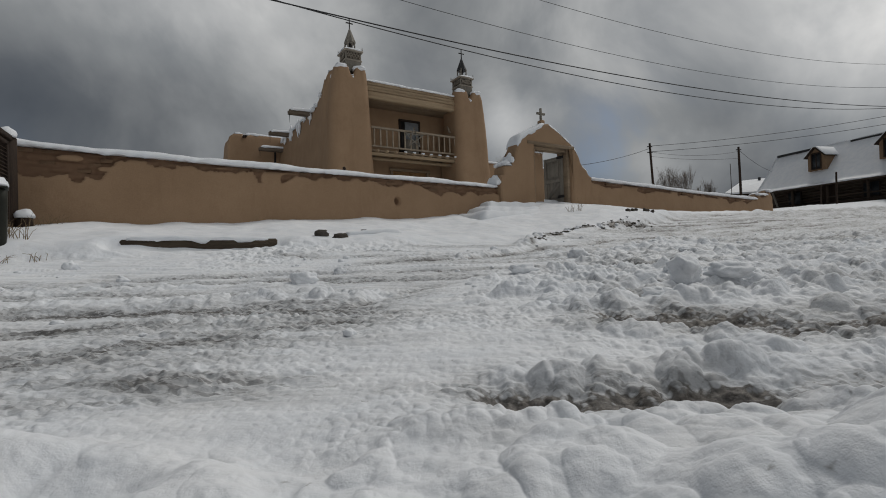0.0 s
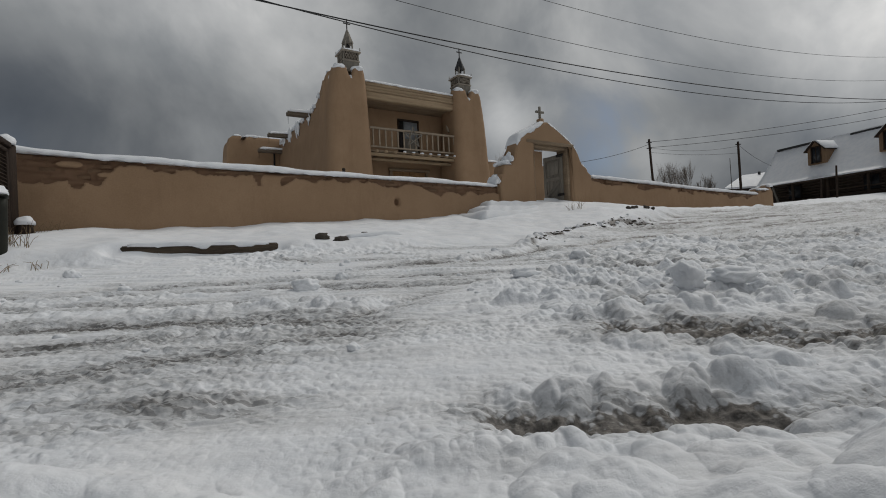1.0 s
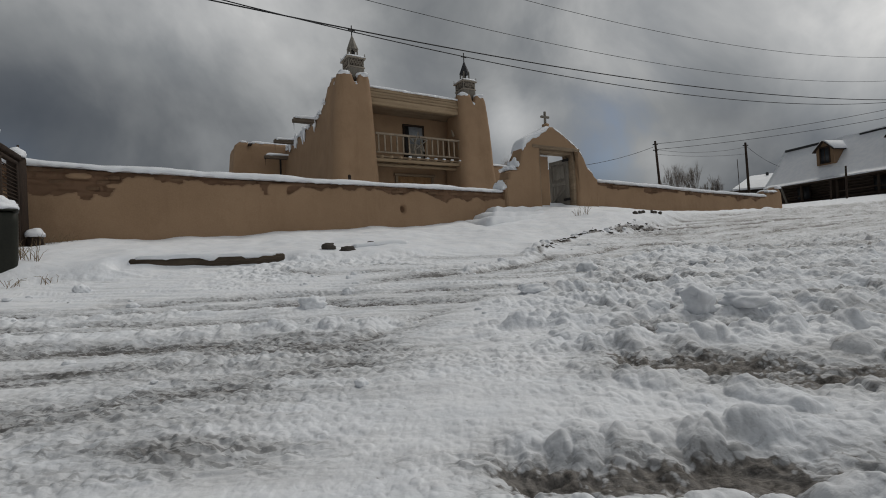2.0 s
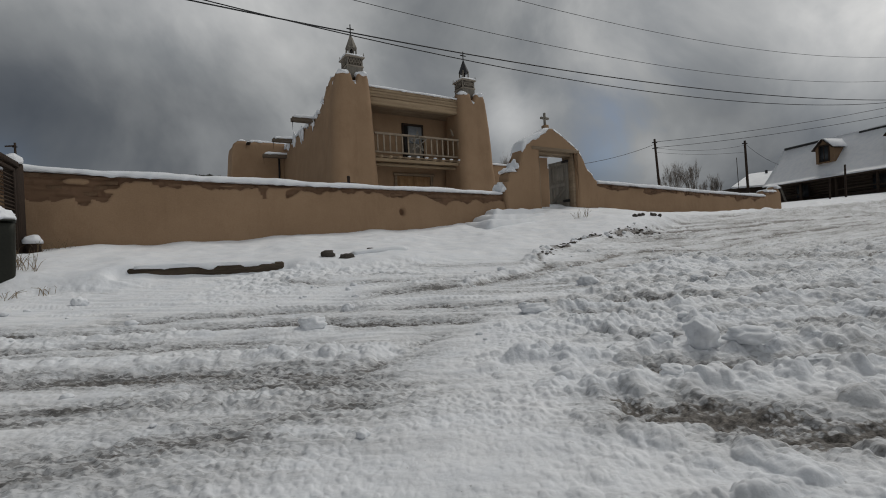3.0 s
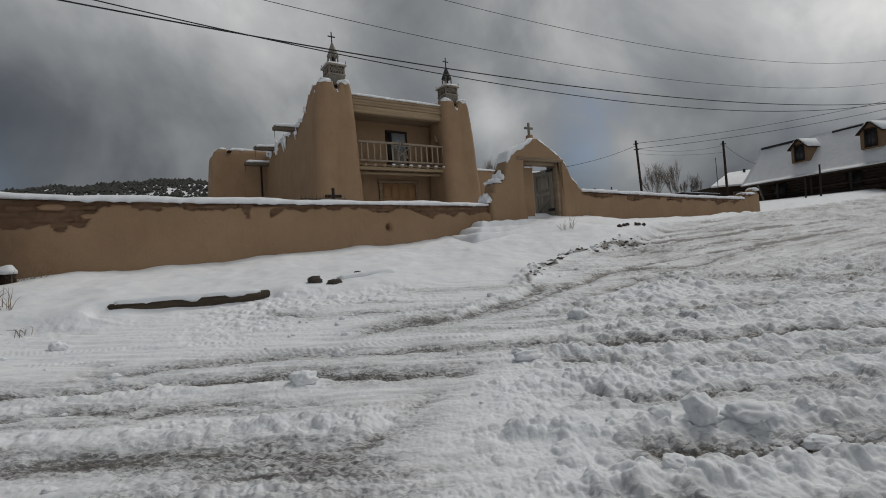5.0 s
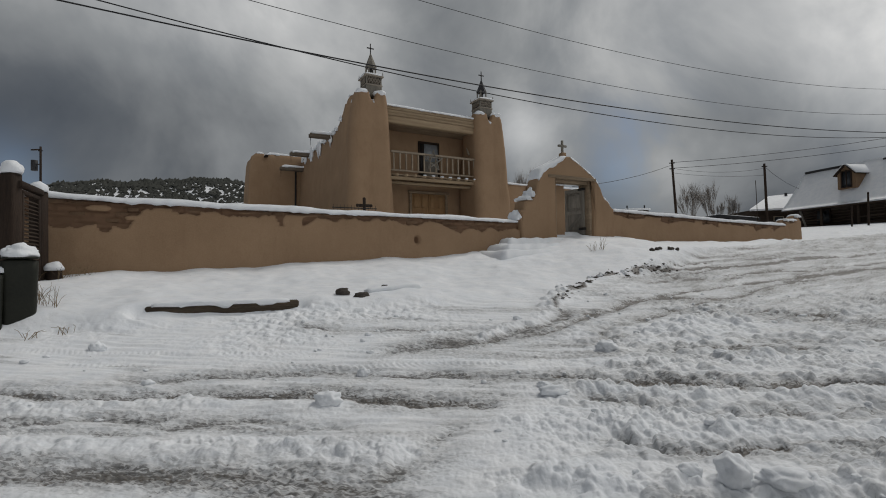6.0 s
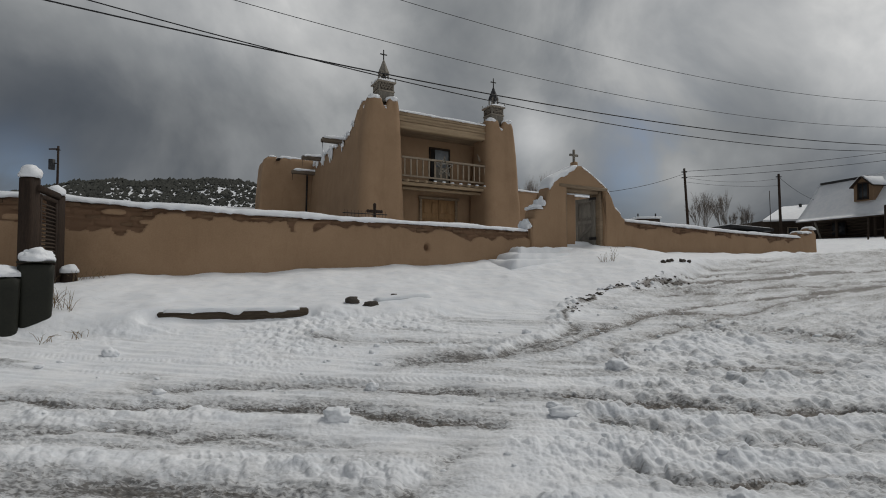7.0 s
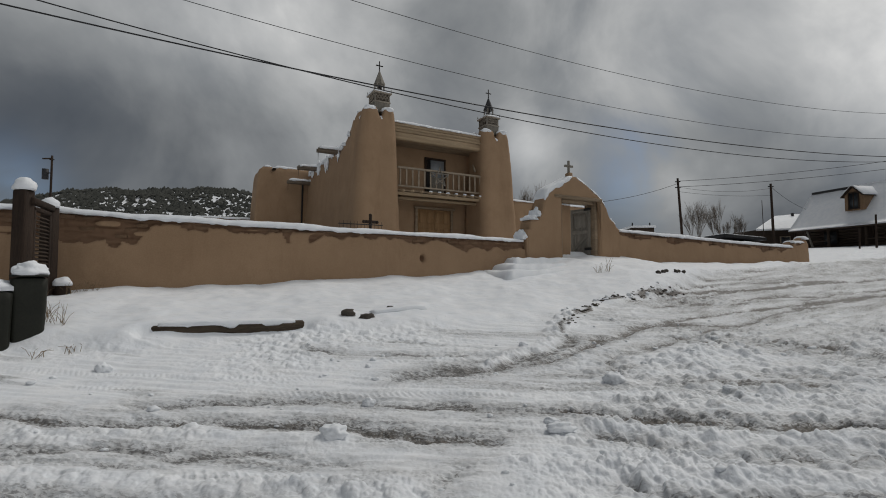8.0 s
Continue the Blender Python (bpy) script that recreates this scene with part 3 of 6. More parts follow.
def chunks(x, y, cell, density, seed):
    """Rounded clods, one at most in each cell of a loose grid."""
    wx = x / cell + 0.17 * vnoise(x / cell * 1.9 + seed, y / cell * 1.9)
    wy = y / cell + 0.17 * vnoise(x / cell * 1.9, y / cell * 1.9 + seed + 31)
    i, j = np.floor(wx).astype(np.int64), np.floor(wy).astype(np.int64)
    best = np.zeros_like(x)
    one = np.full(i.shape, int(seed), np.int64)
    for di in (-1, 0, 1):
        for dj in (-1, 0, 1):
            ci, cj = i + di, j + dj
            a, b, c = hash3(ci, cj, one), hash3(ci, cj, one + 7), hash3(ci, cj, one + 13)
            r = np.where(c * 0.5 + 0.5 < density, 0.36 + 0.26 * np.abs(a), 0.01)
            q = 1 - ((wx - ci - 0.5 - 0.36 * a) ** 2 + (wy - cj - 0.5 - 0.36 * b) ** 2) / (r * r)
            best = np.maximum(best, r * np.maximum(q, 0) ** 0.62 * (0.7 + 0.3 * b))
    return best * cell


def way_of(x, y):
    """Along and across the way of the traffic, which bends up the hill, and how far it has bent."""
    turn = smooth(2.0, 9.0, x + 0.6 * y - 4.0)
    ca, sa = np.cos(turn * 0.6 - 0.10), np.sin(turn * 0.6 - 0.10)
    u, v = x - 4.0, y - 7.0
    return u * ca + v * sa, -u * sa + v * ca, turn


def road_relief(x, y, s, d, road):
    """Ruts, ridges, clods and slush of the road: height, slush, mud and how crumbly it is."""
    r = np.hypot(x, y)
    slush, mud, cut, heaped = rut_masks(x, y)
    al, ac, turn = way_of(x, y)
    streak = fbm(al * 0.5, ac * 3.4, 0.0, 4, 0.6)
    thin = fbm(al * 2.0, ac * 12.0, 0.0, 2)
    patch = fbm(x * 0.4 + 3, y * 0.4, 0.0, 2)
    heap_k = np.clip(heaped / 0.04, 0, 1)
    veil = smooth(0.0, 1.0, streak * 0.8 + 0.35 * patch + 0.45 * turn)
    slush = np.maximum(slush * (0.72 + 0.28 * smooth(-0.65, 0.15, streak)), (0.42 + 0.22 * turn) * veil * smooth(0.9, 1.6, y))
    slush = slush * (0.5 * smooth(46, 34, s) + 0.5 * smooth(24, 15, s))
    left = smooth(0.2, -0.7, x) * smooth(1.0, 1.5, y) * smooth(4.6, 3.0, y)
    slush = np.maximum(slush, 0.58 * left * (1 - 0.7 * heap_k) * (0.7 + 0.6 * streak))
    slush = np.maximum(slush, 0.55 * smooth(14, 22, s) * smooth(52, 40, s) * (0.7 + 0.6 * vnoise(x * 0.9, y * 1.3)))
    slush = np.maximum(slush, 0.58 * smooth(4.6, 7.4, 0.8 * x + 0.5 * y) * (0.78 + 0.38 * streak) * (1 - heap_k))
    slush = np.clip(slush * (0.9 + 0.3 * thin), 0, 1) * road
    mud = mud * (1 + 0.9 * smooth(4.6, 7.4, 0.8 * x + 0.5 * y)) * smooth(24, 15, s) * (0.5 + 0.5 * smooth(-0.5, 0.5, thin + 0.5 * streak)) * road
    mud = np.maximum(mud, 0.70 * road * smooth(4.6, 7.4, 0.8 * x + 0.5 * y) * smooth(0.35, 0.95, streak + 0.3 * patch) * smooth(34, 20, s))
    rim = np.exp(-(band(x + 0.10 * vnoise(x * 3, y * 3), y + 0.10 * vnoise(x * 3 + 7, y * 3), EDGE) / 0.08) ** 2) * smooth(-0.6, 0.1, vnoise(x * 2.2, y * 2.2 + 3))
    slush, mud = np.maximum(slush, 0.95 * rim), np.maximum(mud, 1.35 * rim)
    # clods thrown up by wheels and feet, in four sizes
    right = smooth(-0.5, 1.0, x - 0.22 * y + 0.45) * smooth(9.0, 5.0, y)
    patchy = vnoise(x * 0.8 - 7, y * 0.8)
    churned = 0.28 * smooth(4.7, 5.3, y) * smooth(-5.5, -3.5, x) * smooth(0.5, -0.5, x)
    churned = churned + 0.42 * smooth(5.2, 7.4, 0.8 * x + 0.5 * y) * smooth(3.0, 5.0, y)
    clumpy = np.clip(0.16 + churned + 0.62 * right + 0.30 * patchy + heaped * 9, 0.0, 1.2)
    front = smooth(1.0, 0.82, y + 0.05 * x) * smooth(3.5, 2.5, r)
    lumps = chunks(x, y, 0.24, 0.42, 3) * 0.46 * smooth(0.55, 1.0, clumpy) * smooth(1.2, 1.5, y)
    lumps += chunks(x, y, 0.125, 0.66, 11) * 0.72 * smooth(0.12, 0.8, clumpy) * (1 - 0.5 * front)
    flat_k = smooth(-0.35, 0.35, vnoise(x * 1.7 + 9, y * 2.6))      # packed plates between the loose snow
    lumps += chunks(x, y, 0.062, 0.72, 23) * (0.14 + 0.62 * np.clip(clumpy, 0, 1)) * (0.4 + 0.6 * flat_k) * (1 - 0.6 * front)
    m = r < 6
    bits = np.zeros_like(x)
    bits[m] = chunks(x[m], y[m], 0.031, 0.75, 37) * (0.34 + 0.40 * np.clip(clumpy[m], 0, 1)) * (0.5 + 0.5 * flat_k[m]) * (1 - 0.7 * front[m])
    lumps += heap_k * chunks(x, y, 0.085, 0.85, 57) * 0.7 * smooth(3.6, 1.5, y) * (0.2 + 0.8 * right)
    lumps = lumps * (0.95 + 0.12 * vnoise(x * 26, y * 26))
    calm = 1 - (0.80 - 0.32 * right) * smooth(0.35, 0.95, slush) * (1 - heap_k)
    verge = np.exp(-((band(x + 0.13, y - 0.1, EDGE) - 0.05) / 0.16) ** 2)
    lumps = lumps * calm + bits * (0.5 + 0.5 * calm) + verge * (0.02 + chunks(x, y, 0.16, 0.7, 41) * 0.7) / np.maximum(0.3, road)
    mud = mud * (1 - 0.97 * np.clip(heaped / 0.022, 0, 1)) * (1 - 0.5 * np.clip(lumps / 0.03, 0, 1)) - 0.45 * np.clip(bits / 0.009, 0, 1)
    tread = np.zeros_like(x)
    for half, skew, pts in TREADS:
        t_band = band(x, y, pts)
        tread = np.maximum(tread, np.exp(-(t_band / half) ** 4) * np.maximum(0, np.sin((al + skew * t_band) * 95 + 2.0 * vnoise(x * 2, y * 2))) * smooth(-0.5, 0.2, vnoise(x * 1.3, y * 1.9 + 5)))
    comb = (0.010 * vnoise(al * 1.3, ac * 11) + 0.008 * vnoise(al * 2.4, ac * 24 + 3)) * (0.35 + 0.65 * smooth(2.0, 4.0, y))
    grit = fbm(al * 20.0 + 0.6 * vnoise(al * 9, ac * 9), ac * 44.0 + 0.8 * vnoise(al * 11, ac * 5), 0.0, 2, 0.7)
    h = lumps - 0.005 + comb * (1 - 0.5 * right) * (1 - front) + 0.009 * tread + cut + heaped * (0.38 + 0.3 * vnoise(x * 5, y * 5) + 5.0 * chunks(x, y, 0.13, 0.9, 61))
    h = h + 0.009 * np.clip(grit, -1, 1) * smooth(0.1, 0.5, slush) * (1 - front)
    # the soft heaps at the near edge of the road
    h = h + front * (0.028 * fbm(x * 5.0 + 2, y * 6.5, 0.0, 2, 0.4) + chunks(x, y, 0.26, 0.42, 71) * 0.30 + chunks(x, y, 0.12, 0.40, 83) * 0.26 + 0.004 * fbm(x * 26, y * 30, 0.0, 2))
    return h, slush, mud, (0.25 + 0.75 * np.clip(clumpy, 0, 1)) * (1 - 0.7 * front) * road


def full_ground(x, y):
    """Height, slush, mud and crumbliness of the ground."""
    z, s, d, w = plain_ground(x, y)
    r = np.hypot(x, y)
    near = smooth(45, 12, r) * (0.12 + 0.88 * smooth(66, 55, np.abs(np.degrees(np.arctan2(x, y + 0.3)))))
    road = (1 - w) * smooth(0.0, -1.0, d)
    soft = 0.04 * fbm(x * 0.9, y * 0.9, 0.0, 3) + 0.012 * fbm(x * 3.2, y * 3.2, 0.0, 2)
    rise, slush, mud, crumbly = (np.zeros_like(x) for _ in range(4))
    m = (road > 0) & (r < 60)
    rise[m], slush[m], mud[m], crumbly[m] = road_relief(x[m], y[m], s[m], d[m], road[m])
    z = z + near * (road * rise + (1 - road) * soft * smooth(0.6, 0.2, d) + road * 0.3 * soft)
    z = z - 0.055 * smooth(1.9, 1.1, y) * smooth(4.5, 3.0, r) + 0.20 * np.exp(-((x - 0.76) / 0.33) ** 2 - ((y - 0.52) / 0.2) ** 2) * (1 + 0.3 * vnoise(x * 6, y * 6))
    z = z + 0.10 * smooth(17, 24, s) * smooth(48, 40, s) * smooth(0.5, -0.8, d) * smooth(-9, -6, d) * np.abs(fbm(x * 1.1, y * 1.6, 0.0, 3, 0.6))
    z = z - TIE_DIP[0] * np.exp(-(band(x, y, TIE_DIP[2]) / TIE_DIP[1]) ** 2)
    z = z + smooth(60, 140, r) * smooth(90, 200, r) * 1.2 * fbm(x * 0.05, y * 0.05, 0.0, 3)
    return z, slush, mud, crumbly


def make_ground():
    """One sheet, finer towards the place where the road passes."""
    front = np.linspace(-54, 54, 850)
    back = np.linspace(54, 306, 110)[1:-1]
    az = np.radians(np.concatenate([front, back]))
    rad = np.concatenate([np.linspace(0.02, 0.34, 8), np.geomspace(0.36, 13, 1010), np.geomspace(13.1, 70, 190), np.geomspace(72, 4500, 85)])
    A, R = np.meshgrid(az, rad)
    x, y = (R * np.sin(A)).ravel(), (R * np.cos(A)).ravel()
    z, slush, mud, crumbly = full_ground(x, y)
    al, ac, _ = way_of(x, y)
    n, m = len(az), len(rad)
    idx = np.arange(n * m).reshape(m, n)
    a, b = idx[:-1], np.roll(idx, -1, 1)[:-1]
    c, e = np.roll(idx, -1, 1)[1:], idx[1:]
    quads = np.stack([a, b, c, e], -1).reshape(-1, 4)[:, ::-1]
    me = bpy.data.meshes.new("ground")
    me.vertices.add(n * m + 1)
    co = np.concatenate([np.stack([x, y, z], 1), [[0, 0, z[:n].mean()]]])
    me.vertices.foreach_set("co", co.ravel().astype(np.float32))
    tri = np.stack([idx[0], np.full(n, n * m), np.roll(idx[0], -1)], -1)[:, ::-1]
    loops = np.concatenate([quads.ravel(), tri.ravel()])
    me.loops.add(len(loops))
    me.loops.foreach_set("vertex_index", loops.astype(np.int32))
    me.polygons.add(len(quads) + n)
    start = np.concatenate([np.arange(len(quads)) * 4, len(quads) * 4 + np.arange(n) * 3])
    me.polygons.foreach_set("loop_start", start.astype(np.int32))
    me.polygons.foreach_set("use_smooth", np.ones(len(start), bool))
    for key, values in (("slush", slush), ("mud", mud), ("crumbly", crumbly), ("along", al), ("across", ac)):
        at = me.attributes.new(key, "FLOAT", "POINT")
        at.data.foreach_set("value", np.concatenate([values, [0]]).astype(np.float32))
    me.materials.append(ROAD_SNOW)
    me.update(calc_edges=True)
    me.validate()
    return tagged(new("ground", me), "snow-covered sloping ground with slushy wheel tracks and mud", "ground", kind="structure")


ground = make_ground()


def ground_at(x, y):
    return float(full_ground(np.array([x]), np.array([y]))[0][0])


def ground_sd(s, d):
    return ground_at(*to_xy(s, d))


# ---------------------------------------------------------------- courtyard wall
BARE_LEFT = (   # along, lower edge of the fallen plaster
    (-9.0, 2.2), (-2.6, 2.06), (-1.4, 2.12), (-0.77, 2.01), (-0.39, 1.95), (-0.09, 2.05), (0.1, 1.86), (0.2, 2.03), (0.43, 1.96), (0.58, 2.19), (0.73, 2.36), (1.32, 2.37), (1.36, 2.30), (1.7, 2.29), (1.75, 2.37), (2.05, 2.36), (2.2, 2.29), (2.91, 2.27), (3.0, 2.34), (3.29, 2.32),
    (3.39, 2.11), (3.7, 2.13), (3.88, 2.08), (4.15, 2.19), (4.28, 2.28), (4.71, 2.20), (4.85, 2.30), (5.22, 2.31), (5.4, 2.24), (5.99, 2.25), (6.1, 2.32), (6.5, 2.22), (6.99, 2.16), (7.2, 2.28), (7.52, 2.3), (7.88, 2.14), (8.15, 2.05), (8.35, 1.95), (8.55, 2.08), (8.84, 2.12), (9.1, 2.02), (9.45, 2.17), (9.7, 2.04), (9.98, 2.10), (10.48, 2.13), (10.75, 2.41))
BARE_RIGHT = ((14.6, 2.8), (14.93, 2.72), (16.15, 2.56), (16.8, 2.64), (17.99, 2.46), (18.5, 2.56), (19.27, 2.58), (20.0, 2.46), (20.84, 2.52), (21.45, 2.37), (21.9, 2.54), (23.2, 2.48), (24.16, 2.46), (24.38, 2.24), (24.9, 2.42), (25.65, 2.44), (26.0, 2.30), (26.7, 2.52), (27.1, 2.6), (29.0, 2.9))


def wall_top(s):
    return np.interp(s, (-8, -0.8, 0.5, 2.7, 6.2, 10.5, 10.8, 14.6, 15, 18.2, 22.1, 27.05, 27.15, 28.12, 28.22, 28.9), (2.70, 2.56, 2.51, 2.45, 2.41, 2.34, 2.34, 2.86, 2.85, 2.76, 2.65, 2.58, 2.84, 2.88, 3.06, 3.06))


def bare_mask(s, z):
    """1 where the plaster has come off; the shadow line under the snow cap is painted in too."""
    top = wall_top(s)
    edge = np.where(s < 12.6, np.interp(s, *zip(*BARE_LEFT)), np.interp(s, *zip(*BARE_RIGHT)))
    edge = edge + 0.022 * vnoise(s * 6.1, z * 0 + 2) + 0.022 * vnoise(s * 13, z * 5) + 0.012 * vnoise(s * 29, z * 15)
    kept = smooth(0.42, 0.62, vnoise(s * 1.9 + 3, z * 5.5)) * smooth(0.05, 0.12, top - z)     # patches that still cling
    m = smooth(-0.012, 0.012, z - edge) * (1 - kept)
    # ragged course along the top, which also paints the snow cap's shadow line
    strip = top - 0.06 - 0.05 * vnoise(s * 1.7, z * 0 + 3) - 0.03 * vnoise(s * 9, z * 4)
    return np.maximum(m, 0.75 * smooth(-0.02, 0.02, z - strip))


def wall_section(s0, s1, thick=0.46):
    ss = np.arange(s0, s1 + 0.001, 0.04)
    foot = -0.5
    n_front = 64
    rows = []
    top = wall_top(ss)
    for i in range(n_front + 1):
        t = i / n_front
        z = foot + (top - foot) * (0.45 + 0.55 * t if i else 0.0)
        bare = bare_mask(ss, z)
        hole = np.exp(-((((ss - 6.95) / 0.075) ** 2 + ((z - 1.77) / 0.10) ** 2) ** 2))
        bare = np.maximum(bare, 0.9 * hole)
        lean = -0.10 * (1 - (z - 1.0) / 1.5)
        course = np.abs(((z + 0.012 * vnoise(ss * 3, ss * 0)) / 0.115) % 1 - 0.5) * 2
        row = np.floor(z / 0.115)
        upright = np.abs(((ss + 0.17 * (row % 2)) / 0.36) % 1 - 0.5) * 2
        joint = np.maximum(smooth(0.74, 0.95, course), smooth(0.9, 0.98, upright))
        d = lean + 0.02 * fbm(ss * 0.8, z * 1.1, 0.0, 3) + 0.005 * vnoise(ss * 8, z * 8)
        d = d + bare * (0.06 + 0.035 * joint + 0.02 * vnoise(np.floor(ss / 0.36 + 0.5 * (row % 2)) * 7.7, row * 3.1) + 0.012 * vnoise(ss * 9, z * 14))
        d = d + 0.10 * hole
        d = d + 0.05 * smooth(top - 0.09, top, z) ** 2
        rows.append((np.stack([ss, d, z], 1), bare))
    for dd, dz in ((0.10, 0.02), (0.2, 0.03), (0.32, 0.02), (thick, -0.04), (thick + 0.03, -1.2), (thick + 0.05, None)):
        z = top + dz if dz is not None else np.full_like(ss, foot)
        rows.append((np.stack([ss, np.full_like(ss, dd) + 0.015 * vnoise(ss * 1.3, z), z], 1), np.zeros_like(ss)))
    R = np.stack([r for r, _ in rows])
    B = np.stack([b for _, b in rows])
    n, m = R.shape[0], R.shape[1]
    V = R.transpose(1, 0, 2).reshape(-1, 3)
    fs = [(i * n + k, i * n + (k + 1) % n, (i + 1) * n + (k + 1) % n, (i + 1) * n + k) for i in range(m - 1) for k in range(n)]
    fs += [tuple(range(n))[::-1], tuple(range((m - 1) * n, m * n))]
    return (V, fs), B.T.ravel()


courtyard_wall = thing("courtyard_wall", (5.0, 0.2, 1.0), "weathered tan adobe courtyard wall with fallen plaster, capped with snow", "wall", kind="structure")
for s0, s1 in ((-9.0, 10.62), (14.62, 28.70)):
    geo, bare = wall_section(s0, s1)
    part("wall_section", geo, ADOBE, courtyard_wall, attrs={"bare": bare})
for a, b, hgt in ((-9.0, 10.4, 0.10), (14.75, 27.08, 0.09), (27.16, 28.16, 0.13), (28.24, 28.70, 0.15)):
    q = np.arange(a, b + 0.01, 0.2)
    part("snow_cap", snow_strip(np.stack([q, 0 * q + 0.19, wall_top(np.clip(q, a + 0.06, b - 0.08)) - (0.03 if a > 26 else 0.0)], 1), 0.26 if a > 26 else 0.30, hgt, seed=a, droop=0.05), SNOW, courtyard_wall, "thick soft snow cap")


# ---------------------------------------------------------------- gateway
def prism(profile, d0, d1, round_by=0.05, step=0.09):
    """A slab cut to a profile of (s, z), with softened edges."""
    P = []
    for (a, b), (c, e) in zip(profile, profile[1:] + profile[:1]):
        k = max(1, int(math.dist((a, b), (c, e)) / step))
        P += [(a + (c - a) * i / k, b + (e - b) * i / k) for i in range(k)]
    P = np.array(P)
    T = np.roll(P, -1, 0) - np.roll(P, 1, 0)
    T /= np.linalg.norm(T, axis=1)[:, None] + 1e-9
    N = np.stack([T[:, 1], -T[:, 0]], 1)
    area = np.sum(P[:, 0] * np.roll(P[:, 1], -1) - np.roll(P[:, 0], -1) * P[:, 1])
    N = N if area > 0 else -N
    n = len(P)
    layers = []
    for d, inset in ((d0, round_by), (d0 + round_by * 0.35, round_by * 0.3), (d0 + round_by, 0), (d0 * 0.66 + d1 * 0.34, 0), (d0 * 0.34 + d1 * 0.66, 0), (d1 - round_by, 0), (d1 - round_by * 0.35, round_by * 0.3), (d1, round_by)):
        q = P - N * inset
        w = 0.012 * fbm(q[:, 0] * 1.5, q[:, 1] * 1.5, d, 2)
        layers.append(np.stack([q[:, 0] + N[:, 0] * w, np.full(n, d), q[:, 1] + N[:, 1] * w], 1))
    V = np.concatenate(layers)
    m = len(layers)
    fs = [(i * n + k, i * n + (k + 1) % n, (i + 1) * n + (k + 1) % n, (i + 1) * n + k) for i in range(m - 1) for k in range(n)]
    bm = bmesh.new()
    vs = [bm.verts.new(v) for v in V]
    for f in fs:
        bm.faces.new([vs[i] for i in f])
    for rows in (range(n), range((m - 1) * n, m * n)):
        f = bm.faces.new([vs[i] for i in rows])
        bmesh.ops.triangulate(bm, faces=[f])
    return bm_geo(bm)


GATE = [(10.55, 0.9), (10.46, 2.70), (10.62, 2.74), (10.66, 2.95), (10.72, 3.02), (10.98, 3.05), (11.12, 3.25), (11.18, 3.50), (11.25, 3.74), (11.42, 3.94), (11.68, 4.12), (11.95, 4.26), (12.25, 4.43), (12.45, 4.54), (12.62, 4.56), (12.80, 4.50),
        (13.05, 4.36), (13.32, 4.20), (13.62, 4.03), (13.88, 3.82), (14.06, 3.60), (14.16, 3.38), (14.24, 3.24), (14.42, 3.14), (14.54, 2.98), (14.70, 2.88), (14.72, 0.9),
        (13.66, 0.9), (13.66, 3.82), (11.98, 3.82), (11.98, 0.9)]
gateway = thing("gateway", (12.8, 0.2, 1.9), "stepped and curved tan adobe gateway with a small cross on top", "gateway")
part("arch_wall", prism(GATE, -0.14, 0.42, 0.07, 0.06), ADOBE, gateway, shade=False)
part("lintel", box(11.64, 13.80, -0.165, 0.30, 3.80, 3.90, 0.012, 0.006), OLD_WOOD, gateway, "grey weathered wooden lintel board")
for a, b in ((11.975, 12.05), (13.55, 13.70)):
    part("door_jamb", box(a, b, -0.05, 0.36, 1.75, 3.80, 0.01), OLD_WOOD, gateway)
part("jamb_reveal", box(12.052, 12.74, 0.30, 0.36, 1.75, 3.68, 0.01, 0.004), ADOBE, gateway, "plastered inner reveal")
part("snow_cap", snow_strip([(12.08, 0.33, 3.67), (12.72, 0.33, 3.67)], 0.06, 0.05, seed=61, droop=0.01), SNOW, gateway)
part("cross_base", box(12.45, 12.63, 0.02, 0.24, 4.44, 4.72, 0.03, 0.01), ADOBE, gateway)
part("head_rail", box(12.05, 13.55, 0.0, 0.3, 3.70, 3.80, 0.01), OLD_WOOD, gateway)
cross = part("cross_upright", box(12.505, 12.575, 0.10, 0.165, 4.70, 5.14, 0.006), GREY_WOOD, gateway, "small wooden cross")
part("cross_arm", box(12.36, 12.72, 0.098, 0.167, 4.92, 4.99, 0.006), GREY_WOOD, cross)
for c, size, seed in (((10.44, 0.14, 2.46), (0.13, 0.27, 0.25), 1.2), ((10.84, 0.12, 3.06), (0.24, 0.29, 0.12), 3.4), ((11.02, 0.13, 3.20), (0.12, 0.24, 0.24), 5.1)):
    part("snow_cap", lump(c, size, seed, 0.3, 4, 0.75), SNOW, gateway, "soft clinging snow")
for path, half, hgt in (([(11.24, 0.16, 3.70), (11.42, 0.16, 3.92), (11.68, 0.16, 4.10), (12.2, 0.16, 4.38), (12.46, 0.16, 4.53)], 0.29, 0.15),
                        ([(12.66, 0.14, 4.54), (13.05, 0.14, 4.35), (13.62, 0.14, 4.02), (13.95, 0.14, 3.74)], 0.27, 0.05), ([(14.2, 0.14, 3.26), (14.48, 0.14, 3.08)], 0.27, 0.08)):
    part("snow_cap", snow_strip(path, half, hgt, seed=path[0][0] * 3, droop=0.05), SNOW, gateway, "soft clinging snow")

# the open gate leaf, swung inwards on the far jamb
gate_leaf = thing("gate_leaf", (13.53, 0.12, 1.95), "weathered grey wooden gate leaf standing open", "gate")
LEAF = Matrix.Translation((13.53, 0.12, 0)) @ pose(0, 0, 0, 0, 0, 92)


